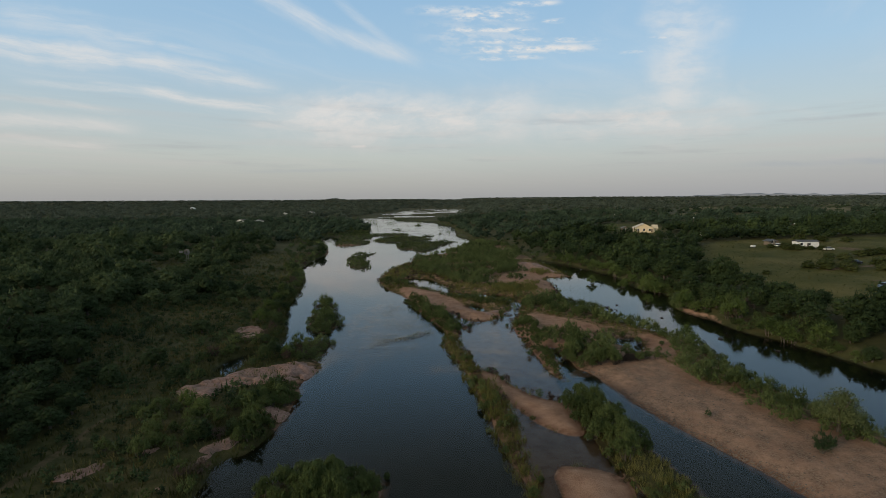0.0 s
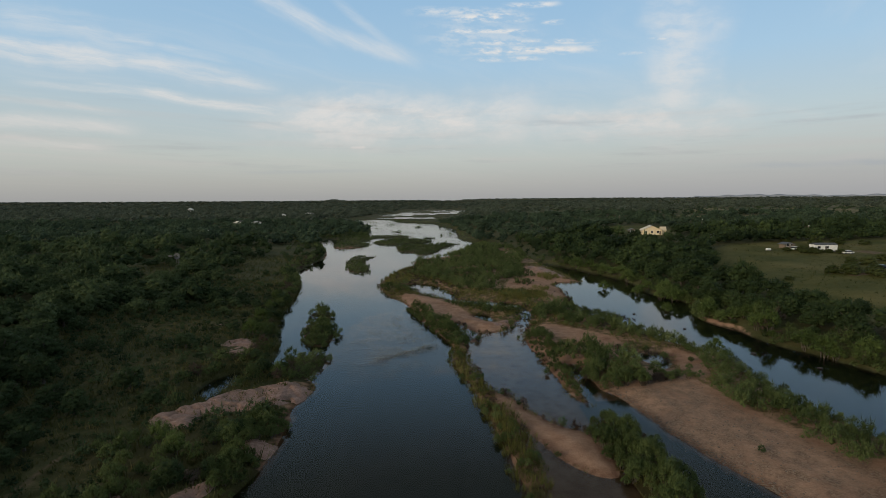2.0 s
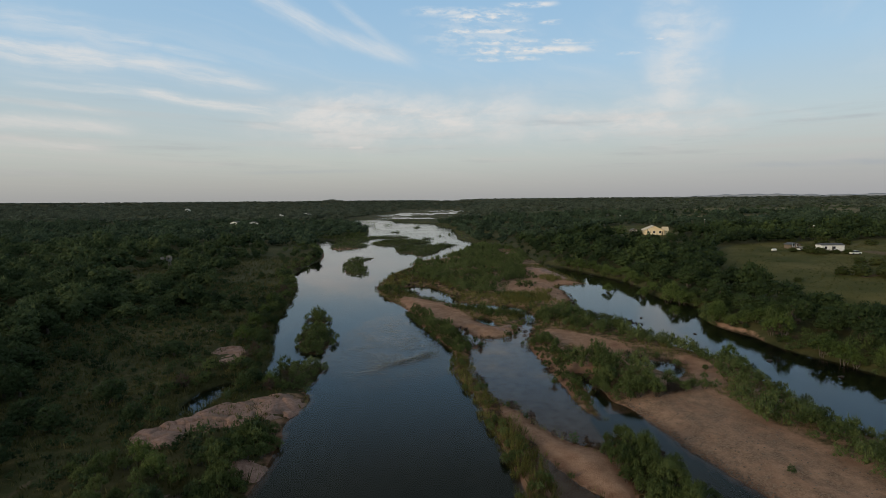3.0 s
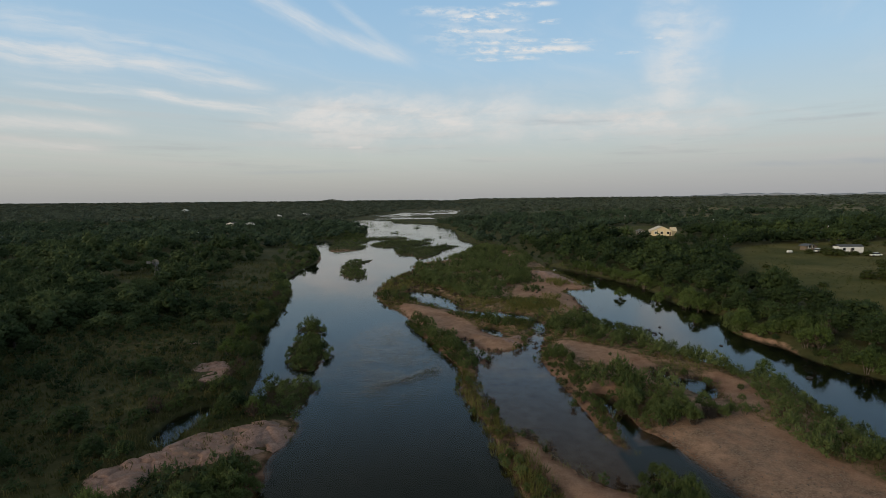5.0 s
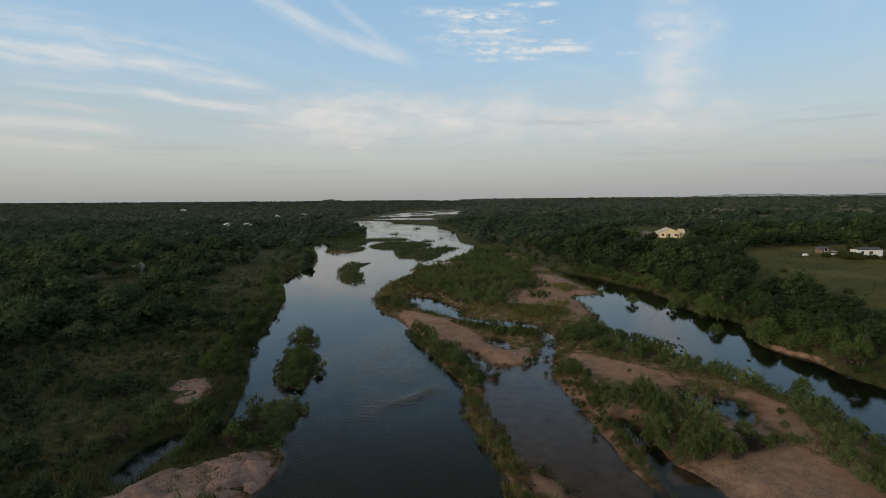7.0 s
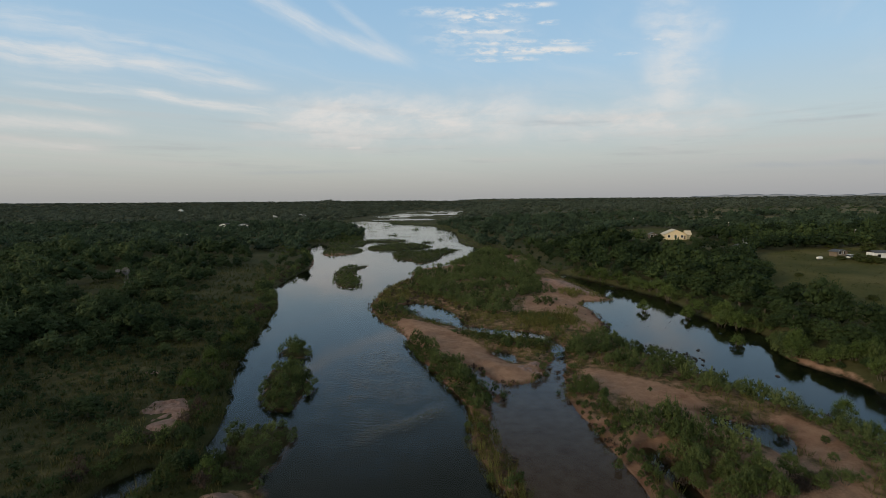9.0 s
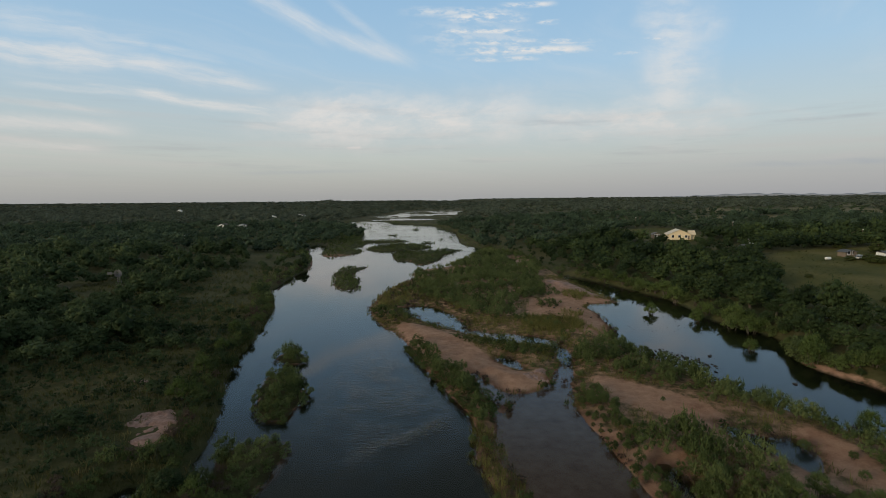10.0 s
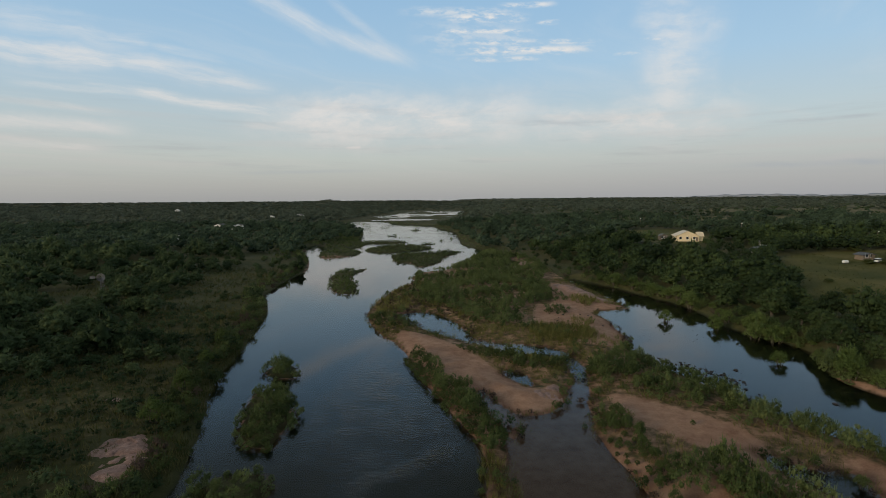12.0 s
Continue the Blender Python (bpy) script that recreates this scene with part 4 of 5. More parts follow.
def trunk_mesh(seed):
    rng = random.Random(seed)
    bm = bmesh.new()
    top = (rng.uniform(-.04, .04), rng.uniform(-.04, .04), .34)
    tube(bm, (0, 0, -.08), top, .045, .028, 7)
    for k in range(5):
        a = 1.257 * k + rng.uniform(-.4, .4)
        tube(bm, top, (.26 * math.cos(a), .26 * math.sin(a), rng.uniform(.55, .72)), .02, .007, 5)
    return to_mesh("trunk", bm, M_BARK)


def plant_master(name, foliage_proto, mat, woody, woody_name, leaf_name):
    ob = new(name)
    part(woody_name, woody, ob)
    part(leaf_name, leaf_mesh(leaf_name, foliage_proto, mat), ob)
    ob.location = (0, -400, -50)
    return ob


class Nursery:
    """Masters of one kind; the first use places the master itself."""

    def __init__(self, masters, label, category, group):
        self.masters, self.used = masters, set()
        for m in masters:
            tagged(m, label, category, group)

    def place(self, x, y, z, size, tall, rng, label="", group=""):
        k = rng.randrange(len(self.masters))
        for j in range(len(self.masters)):
            if j not in self.used:
                k = j
                break
        m = self.masters[k]
        mat = Matrix.Translation((x, y, z)) @ Matrix.Rotation(rng.uniform(0, 6.283), 4, "Z") @ Matrix.Diagonal((size, size, size * tall, 1))
        if k in self.used:
            m = copy_thing(m, mat)
        self.used.add(k)
        m.matrix_basis = mat
        m.location.z = z
        return tagged(m, label, group=group)


def plant_far():
    """Woods from the middle distance to the horizon, coarser with distance and paler, as if hazed."""
    rng = np.random.default_rng(3)
    for k, (y0, y1, gap, size, tall, protos) in enumerate((
            (330, 620, 8.8, 9.0, .74, tree_protos(5, 60, .125, .10, 4, 70, .17, .26)),
            (620, 1250, 14.5, 12.5, .52, tree_protos(3, 20, .21, .17, 4, 80, .2, .3)),
            (1250, 2500, 28.0, 20.0, .38, tree_protos(2, 12, .26, .2, 4, 90, .2, .3)),
            (2500, 4600, 52.0, 34.0, .24, tree_protos(2, 6, .28, .22, 4, 95, .2, .3)))):
        P = jitter_points(-y1 * .92 - 20, y1 * .92 + 20, y0, y1, gap, 100 + k)
        h, land, left, right, side = survey(P)
        dens = fractal(P, 130.0 if k < 2 else 420.0, 3, 8) + 0.45 * fractal(P, 30.0, 2, 9)
        lim = np.where(right, np.where(P[:, 0] > .45 * P[:, 1], -.02, .12), 0.42) + np.where(side < 70, 0.6, 0)
        keep = (land > 2) & (dens < lim) & (rng.uniform(size=len(P)) < 0.93)
        keep &= outside(P, FIELDS + SMALL_FIELD, 1)
        keep &= ~(~left & ~right & (P[:, 1] > 690) & (P[:, 1] < 1300) & (rng.uniform(size=len(P)) < .6))
        s = size * rng.uniform(0.55, 1.15, len(P))
        s = np.where(~left & ~right, s * np.where(P[:, 1] < 1260, .2, .85), s)
        # haze is painted: each leaf colour is greyer than the nearer woods
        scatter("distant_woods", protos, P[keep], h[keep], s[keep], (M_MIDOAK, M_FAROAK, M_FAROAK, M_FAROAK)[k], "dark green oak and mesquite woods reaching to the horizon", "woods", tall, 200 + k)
        # low scrub in the open country between the trees
        if k < 3:
            keep = (land > 2) & (dens >= lim) & (rng.uniform(size=len(P)) < 0.5)
            s = size * rng.uniform(0.25, 0.6, len(P))
            scatter("open_scrub", protos, P[keep], h[keep], s[keep], M_SCRUB, "olive scrub dotted over dry open pasture", "scrub", tall, 220 + k)


PASTURE_TREES = [(166.5, 224, 3.4), (164.3, 226, 3.0), (167, 225.3, 3.6), (161.2, 226.8, 4.6), (158, 229, 5.5), (153, 231, 4.5), (156, 224, 5.5), (159, 222, 5), (170, 222, 4.5), (112, 190, 4), (133, 172, 6), (136, 176, 6.5), (129, 175, 5.5), (140, 172, 6), (138, 168, 5.5), (144, 176, 5),
                 (148, 190, 5), (156, 193, 5.5), (160, 197, 5), (158, 203, 4.5), (178, 248, 7), (190, 250, 7.5), (200, 246, 7), (174, 262, 7), (150, 170, 6), (155, 168, 6.5), (151, 164, 6),
                 (148, 166, 5.5), (168, 200, 6), (174, 203, 6.5), (180, 204, 6), (110, 168, 3.5), (118, 205, 3.5)]


def plant_sides():
    """Woods and scrub on both banks in the nearer country."""
    rng = np.random.default_rng(4)
    pick = random.Random(44)
    fine = tree_protos(30, 2000, .042, .026, 5, 110, .09, .16)
    mid = tree_protos(16, 520, .062, .040, 5, 115, .10, .18)
    mid_right = tree_protos(20, 850, .050, .032, 5, 125, .10, .17)
    far = tree_protos(10, 240, .075, .056, 5, 120, .13, .22)
    oaks = Nursery([plant_master("tree", p, M_OAK, trunk_mesh(k), "trunk", "crown") for k, p in enumerate(fine)],
                   "dark green riverside tree with a rounded crown", "tree", "trees along the bank")
    scrubs = Nursery([plant_master("mesquite", p, M_SCRUB, trunk_mesh(k + 9), "trunk", "crown") for k, p in enumerate(fine)],
                     "dusky olive mesquite tree in rough grass", "tree", "mesquite trees on the bank")
    for name, x0, x1, y0, y1, gap, protos in (("left", -170, -20, 40, 205, 4.4, mid), ("left", -330, -40, 205, 330, 6.0, far),
                                             ("right", 45, 180, 45, 205, 5.7, mid_right), ("right", 40, 330, 205, 330, 6.6, far)):
        P = jitter_points(x0, x1, y0, y1, gap, int(abs(x0) + y1))
        h, land, left, right, side = survey(P)
        clear = fractal(P, 26.0, 3, 11)
        if name == "left":
            open_near = np.clip(1.25 - (side / 40), 0, 1) * np.where((P[:, 1] > 128) & (P[:, 1] < 250), 1.9, 1.0)
            clump = fractal(P, 13.0, 2, 14)
            keep = left & (land > 2.0) & (clear < 0.40 - 0.34 * open_near) & (clump < np.where(side > 75, .5, .26))
            s = np.where(side < 22, 3.0, np.where(side < 45, 4.8, 6.4)) * rng.uniform(.5, 1.25, len(P)) * np.where(rng.uniform(size=len(P)) < .13, 1.5, 1)
            mat, label, nur = M_SCRUB, "dark mesquite scrub and oaks on the river bank", scrubs
            close = (P[:, 1] < 135) & (P[:, 0] > -85)
        else:
            keep = right & (land > 1.0) & (clear < 0.60) & outside(P, FIELDS + SMALL_FIELD, 1)
            s = np.where(side < 7, 2.6, np.where(side < 13, 4.6, np.where(side < 20, 7.0, 8.8))) * rng.uniform(.55, 1.2, len(P))
            s = np.where(np.hypot(P[:, 0] - 120, P[:, 1] - 280) < 27, s * .55, s)
            mat, label, nur = M_OAK, "dense green riverside trees along the bank", oaks
            close = (P[:, 1] < 175) & (side < 22)
        keep &= outside(P, ROCK_PLAN + DIRTS, 1.0) & (outside(P, CLEARINGS) | (rng.uniform(size=len(P)) < .2))
        close &= keep
        near = np.where(close)[0]
        if len(near) > 150:
            near = near[np.argsort(P[near, 1])][:150]
        for i in near:
            nur.place(P[i, 0], P[i, 1], h[i], s[i], pick.uniform(.75, 1.0), pick)
            keep[i] = False
        scatter("bank_woods", protos, P[keep], h[keep], s[keep], mat, label, "woods", .88, 300 + int(abs(x0)))
    # scattered trees that stand in the pasture
    thickets = Nursery([plant_master("mesquite", p, M_MESQUITE, trunk_mesh(k + 30), "trunk", "crown") for k, p in enumerate(tree_protos(14, 900, .048, .034, 3, 126, .12, .2, ICO1))],
                       "soft green mesquite clump in open pasture", "tree", "pasture trees")
    for x, y, s in PASTURE_TREES:
        z = survey(np.array([[x, y]], float))[0][0]
        thickets.place(x, y, z - .10 * s, s * pick.uniform(.9, 1.2), pick.uniform(.6, .8), pick)


def plant_bars():
    """Willow thickets, reeds and brush on the bars and islands."""
    pick = random.Random(66)
    rng = np.random.default_rng(6)
    fine = bush_protos(22, 1650, .066, .018, .55, 5, 130)
    mid = bush_protos(10, 360, .092, .030, .5, 4, 135)
    middle = bush_protos(7, 150, .115, .042, .5, 4, 138, .62, .10, .17)
    far = bush_protos(6, 110, .12, .065, .35, 4, 140, .6, .13, .21)
    reed = tuft_protos(34, 1.0, .05, 4, 150)
    willows = Nursery([plant_master("willow_bush", p, M_WILLOW, stems_mesh(k, 9, .3, .5), "stem", "foliage") for k, p in enumerate(fine)],
                      "leafy green willow bush on a sandy river bar", "bush", "willow bushes on the bars")
    brushes = Nursery([plant_master("brush", p, M_BRUSH, stems_mesh(k + 20, 12, .34, .6), "stem", "twiggery") for k, p in enumerate(bush_protos(8, 600, .13, .016, .5, 2, 160))],
                      "brown leafless brush among willows", "bush", "dry brush by the water")
    count = 0
    for z_i, (poly, kind, tall, gap, share) in sorted(enumerate(ZONES), key=lambda q: min(v[1] for v in q[1][0]) + (60 if q[0] == 1 else 0)):
        p = smooth(poly)
        lo, hi = p.min(0) - 1, p.max(0) + 1
        P = jitter_points(lo[0], hi[0], lo[1], hi[1], gap, 500 + z_i)
        if not len(P):
            continue
        h, land, left, right, side = survey(P)
        patch = fractal(P, 7.0, 2, 30 + z_i)
        keep = within(P, poly, -1.2) & (land > (.35 if z_i == 5 else -3.5 if kind == "shallows" else -.9)) & (rng.uniform(size=len(P)) < share) & (patch < (.22 if z_i == 2 else .22 if kind == "shallows" else .55))
        P, h, land = P[keep], h[keep], land[keep]
        if not len(P):
            continue
        s = tall * rng.uniform(.55, 1.2, len(P)) * np.clip(.7 + land / 6, .7, 1.1)
        if kind == "reed":
            scatter("reeds", reed, P, h, s, M_REED, "tall yellow-green reeds along a sandy spit", "reeds", 1.0, 520 + z_i)
            few = rng.uniform(size=len(P)) < .05
            for i in np.where(few)[0]:
                if count < 290:
                    willows.place(P[i, 0], P[i, 1], h[i], tall * pick.uniform(.7, 1.15), pick.uniform(.8, 1.1), pick)
                    count += 1
        elif kind in ("brush", "shallows"):
            few = rng.uniform(size=len(P)) < .5
            scatter("reeds", reed, P[few], h[few], s[few], M_REED, "thin reeds standing in shallow water", "reeds", 1.0, 520 + z_i)
            scatter("low_brush", mid, P[~few], h[~few], s[~few] * .9, M_BRUSH, "brown brush and driftwood on a river bar", "brush", .8, 540 + z_i)
        else:
            close = P[:, 1] < (112 if z_i == 1 else 148)
            for i in range(len(P)):
                if close[i] and count < 290:
                    n = brushes if kind == "brushwillow" and pick.random() < .45 else willows
                    n.place(P[i, 0], P[i, 1], h[i], s[i], pick.uniform(.85, 1.15), pick)
                    count += 1
                else:
                    close[i] = False
            left_over = ~close
            protos = mid if P[:, 1].mean() < 160 else middle if P[:, 1].mean() < 260 else far
            scatter("willow_thicket", protos, P[left_over], h[left_over], s[left_over], M_WILLOW, "green willow thicket on a sandy river bar", "willow", 1.0, 560 + z_i)
    for x, y, z in [(pick.uniform(32, 40), 0, 0) for k in range(16)]:
        y = 89.5 + (x - 32) * .55 + pick.uniform(-.8, .8)
        brushes.place(x, y, ground_z(x, y), pick.uniform(1.0, 1.8), pick.uniform(.6, .9), pick, "reddish-brown dry brush below willow bushes")
    # waterside willows under the right bank
    shore = Nursery([plant_master("willow_bush", p, M_SHORE, stems_mesh(k + 60, 9, .3, .5), "stem", "foliage") for k, p in enumerate(bush_protos(18, 1500, .062, .021, .45, 3, 145, .66, .10, .17))],
                    "bright green willow bush at the foot of the bank", "bush", "waterside willows")
    yy = 58.0
    while yy < 232:
        row = np.stack([np.arange(40, 95, .5), np.full(110, yy)], 1)
        _, ld, _, rt, _ = survey(row)
        on = np.where((ld > .3) & (row[:, 0] > np.interp(yy, RIGHT_Y, RIGHT_X)))[0]
        x = row[on[0], 0] + pick.uniform(-.7, 1.4)
        if 116 < yy < 140:
            x += 1.6
        if pick.random() < .75:
            shore.place(x, yy, ground_z(x, yy), pick.choice((1.8, 2.3, 2.9, 3.6, 4.5, 5.4)), pick.uniform(.75, 1.1), pick)
        yy += pick.uniform(1.6, 4.2)
    for x, y, size in ((62.5, 168, 4), (66.5, 160, 5), (69, 157, 5.5), (61, 144, 3.4), (66.4, 134.5, 5), (68, 137, 5.5), (67.5, 130, 3.2), (70, 129.5, 4), (72.5, 128.5, 4.5), (75, 128, 5), (55, 177, 4), (55, 109.5, 3.6), (53.2, 103, 3.2)):
        shore.place(x, y, max(ground_z(x, y), -.1) - .1 * size, size, .95, pick, "large bright green willow bush leaning over the water", "waterside willows")
    for x, y, size in ((41, 92.3, 2.2), (43.5, 97, 1.5), (46, 101.5, 1.4), (37.6, 91.3, 2.3), (39.4, 92.6, 2.0), (40.8, 108.8, 1.6), (42.6, 104.5, 1.9), (31.5, 118.3, .9)):
        willows.place(x, y, max(ground_z(x, y), 0), size, .9, pick, "small green willow bush on wet sand")
    for x, y, size in ((-42.5, 132.5, 3.6), (-40.8, 121, 3.8), (-44.5, 145, 3.0), (-26.9, 95.5, 2.6), (-39, 122.5, 2.6), (-47, 158, 3.2), (-33.5, 71.5, 3.2), (-30.5, 69, 3.0)):
        shore.place(x, y, ground_z(x, y), size, 1.05, pick, "fresh green willow bush among dusky bank scrub", "waterside willows")
    # lower growth filling the rest of the bars
    P = jitter_points(-20, 66, 46, 345, 2.0, 62)
    h, land, left, right, side = survey(P)
    patch = fractal(P, 9.0, 3, 55)
    keep = ~left & ~right & (land > .15) & (patch < -.12) & outside(P, SANDS + GRAVELS, .2)
    scatter("willow_scrub", mid, P[keep & (P[:, 1] < 140)], h[keep & (P[:, 1] < 140)], rng.uniform(.7, 2.0, (keep & (P[:, 1] < 140)).sum()), M_WILLOW, "low green willow scrub on a river bar", "willow", .9, 590)
    scatter("willow_scrub", far, P[keep & (P[:, 1] >= 140)], h[keep & (P[:, 1] >= 140)], rng.uniform(1.0, 2.4, (keep & (P[:, 1] >= 140)).sum()), M_WILLOW, "low green willow scrub on a river bar", "willow", .9, 591)
    P = jitter_points(-20, 66, 46, 240, 1.05, 63)
    h, land, left, right, side = survey(P)
    patch = fractal(P, 6.0, 3, 56)
    keep = ~left & ~right & (land > -.1) & (patch < .10) & outside(P, SANDS + GRAVELS, -.3)
    scatter("reeds", tuft_protos(14, .9, .07, 4, 155), P[keep], h[keep], rng.uniform(.5, 1.2, keep.sum()), M_REED, "sedge and reeds on wet sand", "reeds", .9, 592)
    # ragged margins: reeds, seedlings and dead brush along the pools and side channels
    P = jitter_points(-16, 56, 70, 235, .85, 66)
    h, land, left, right, side = survey(P)
    patch = fractal(P, 4.5, 3, 59)
    keep = ~left & ~right & (land > -1.1) & (land < .9) & (patch < .02) & (inside_distance(P, W_MAIN) < -1.5) & outside(P, GRAVELS, .5)
    dead = rng.uniform(size=len(P)) < .22
    scatter("reeds", tuft_protos(14, .95, .045, 4, 157), P[keep & ~dead], np.maximum(h, -.1)[keep & ~dead], rng.uniform(.35, 1.0, (keep & ~dead).sum()), M_REED, "ragged reeds along shallow side pools", "reeds", .95, 593)
    scatter("low_brush", middle, P[keep & dead], np.maximum(h, -.1)[keep & dead], rng.uniform(.6, 1.5, (keep & dead).sum()), M_BRUSH, "dead brown brush caught along shallow pools", "brush", .8, 594)
    seedling = keep & ~dead & (rng.uniform(size=len(P)) < .14)
    scatter("willow_scrub", mid, P[seedling], np.maximum(h, -.05)[seedling], rng.uniform(.8, 1.9, seedling.sum()), M_WILLOW, "willow seedlings in the wet margin", "willow", 1.0, 595)
    # bushes at the foot of both banks
    P = jitter_points(-95, 95, 46, 340, 2.0, 61)
    h, land, left, right, side = survey(P)
    keep = (left | right) & (land > -0.2) & (land < np.where(right, 6.5, 5.0)) & outside(P, ROCK_PLAN + SANDS, 0.3) & (rng.uniform(size=len(P)) < np.where(right, .28, .8))
    s = np.where(right, 2.9, 2.4) * rng.uniform(.5, 1.3, len(P))
    Q = jitter_points(55, 95, 60, 250, 1.35, 64)
    hq, lq, _, rq, _ = survey(Q)
    kq = rq & (lq > -.8) & (lq < 3.2) & (fractal(Q, 5.0, 2, 57) < -.12) & outside(Q, SANDS, .2)
    scatter("bank_bushes", mid, Q[kq], hq[kq], rng.uniform(1.5, 3.2, kq.sum()), M_WILLOW, "green bushes hiding the foot of the bank", "bush", .9, 421)
    R = jitter_points(-150, 70, 340, 730, 4.0, 65)
    hr, lr, _, _, _ = survey(R)
    kr = (lr > 0) & (lr < 16)
    scatter("bank_bushes", far, R[kr], hr[kr], rng.uniform(.6, 1.9, kr.sum()), M_WILLOW, "green bushes lining the far river", "bush", .8, 431)
    near = P[:, 1] < 190
    for sel, protos, k in ((keep & near, mid, 0), (keep & ~near, far, 1)):
        green = rng.uniform(size=len(P)) < .7
        scatter("bank_bushes", protos, P[sel & green], h[sel & green], s[sel & green], M_WILLOW, "green bushes crowding the water's edge", "bush", .95, 401 + k)
        dusky = ~green & (fractal(P, 14.0, 2, 58) < .05)
        scatter("bank_bushes", protos, P[sel & dusky], h[sel & dusky], s[sel & dusky], M_SCRUB, "dusky bushes crowding the water's edge", "bush", .95, 411 + k)
        bare = sel & ~green & ~dusky
        scatter("bank_brush", protos, P[bare], h[bare], s[bare], M_BRUSH, "brown twiggy brush among green bushes", "brush", .95, 441 + k)


def plant_ground_cover():
    """Low scrub and grass on the open banks."""
    rng = np.random.default_rng(7)
    shrub = bush_protos(4, 76, .16, .085, .4, 4, 170, .5, .14, .24)
    P = jitter_points(-95, -19, 48, 215, 2.0, 71)
    h, land, left, right, side = survey(P)
    keep = left & (land > .8) & (fractal(P, 11.0, 3, 40) < np.where((P[:, 1] > 128) & (side < 30), .0, .5)) & outside(P, ROCK_PLAN + DIRTS, .3)
    scatter("low_scrub", shrub, P[keep], h[keep], rng.uniform(.5, 1.0, keep.sum()) * rng.choice([1.0, 1.5, 2.0, 2.9], keep.sum()), M_SCRUB, "low olive scrub in rough grass", "scrub", .8, 601)
    grass = tuft_protos(7, .9, .14, 4, 180)
    P = jitter_points(-90, -19, 48, 190, 1.0, 72)
    h, land, left, right, side = survey(P)
    keep = left & (land > .2) & (fractal(P, 6.0, 3, 41) < .5) & outside(P, ROCK_PLAN[:-1] + DIRTS, -.5)
    scatter("grass", grass, P[keep], h[keep], rng.uniform(.5, 1.25, keep.sum()), M_GRASS, "rough green and straw-coloured grass", "grass", .8, 602)
    P = jitter_points(-120, -40, 185, 275, 1.7, 76)
    h, land, left, right, side = survey(P)
    keep = left & (land > 1) & (fractal(P, 8.0, 3, 45) < .45)
    scatter("grass", grass, P[keep], h[keep], rng.uniform(.7, 1.6, keep.sum()), M_GRASS, "green grass in gaps of the scrub", "grass", .7, 606)
    P = jitter_points(-62, -18, 50, 135, .8, 75)
    h, land, left, right, side = survey(P)
    keep = left & (land > .3) & ~outside(P, ROCK_PLAN[:9], .2) & (fractal(P, 3.0, 2, 44) > .12)
    scatter("grass", grass, P[keep], h[keep] + .15, rng.uniform(.4, .9, keep.sum()), M_GRASS, "tufts of grass rooted in rock cracks", "grass", .8, 605)
    P = jitter_points(-60, -17, 48, 215, .9, 74)
    h, land, left, right, side = survey(P)
    keep = left & (land > -.4) & (land < 2.2) & (fractal(P, 8.0, 2, 43) < .35) & outside(P, ROCK_PLAN[:-1], .2)
    scatter("reeds", tuft_protos(16, .9, .06, 4, 185), P[keep], h[keep], rng.uniform(.7, 1.5, keep.sum()), M_GRASS, "green reeds along the water's edge", "reeds", .95, 604)
    P = jitter_points(66, 200, 95, 260, 2.2, 73)
    h, land, left, right, side = survey(P)
    keep = right & (land > 3) & (fractal(P, 9.0, 3, 42) < .15) & outside(P, DIRTS, .5)
    scatter("grass", grass, P[keep], h[keep], rng.uniform(.5, 1.0, keep.sum()), M_GRASS, "pasture grass on the upper bank", "grass", .7, 603)


plant_far()
plant_sides()
plant_bars()
plant_ground_cover()


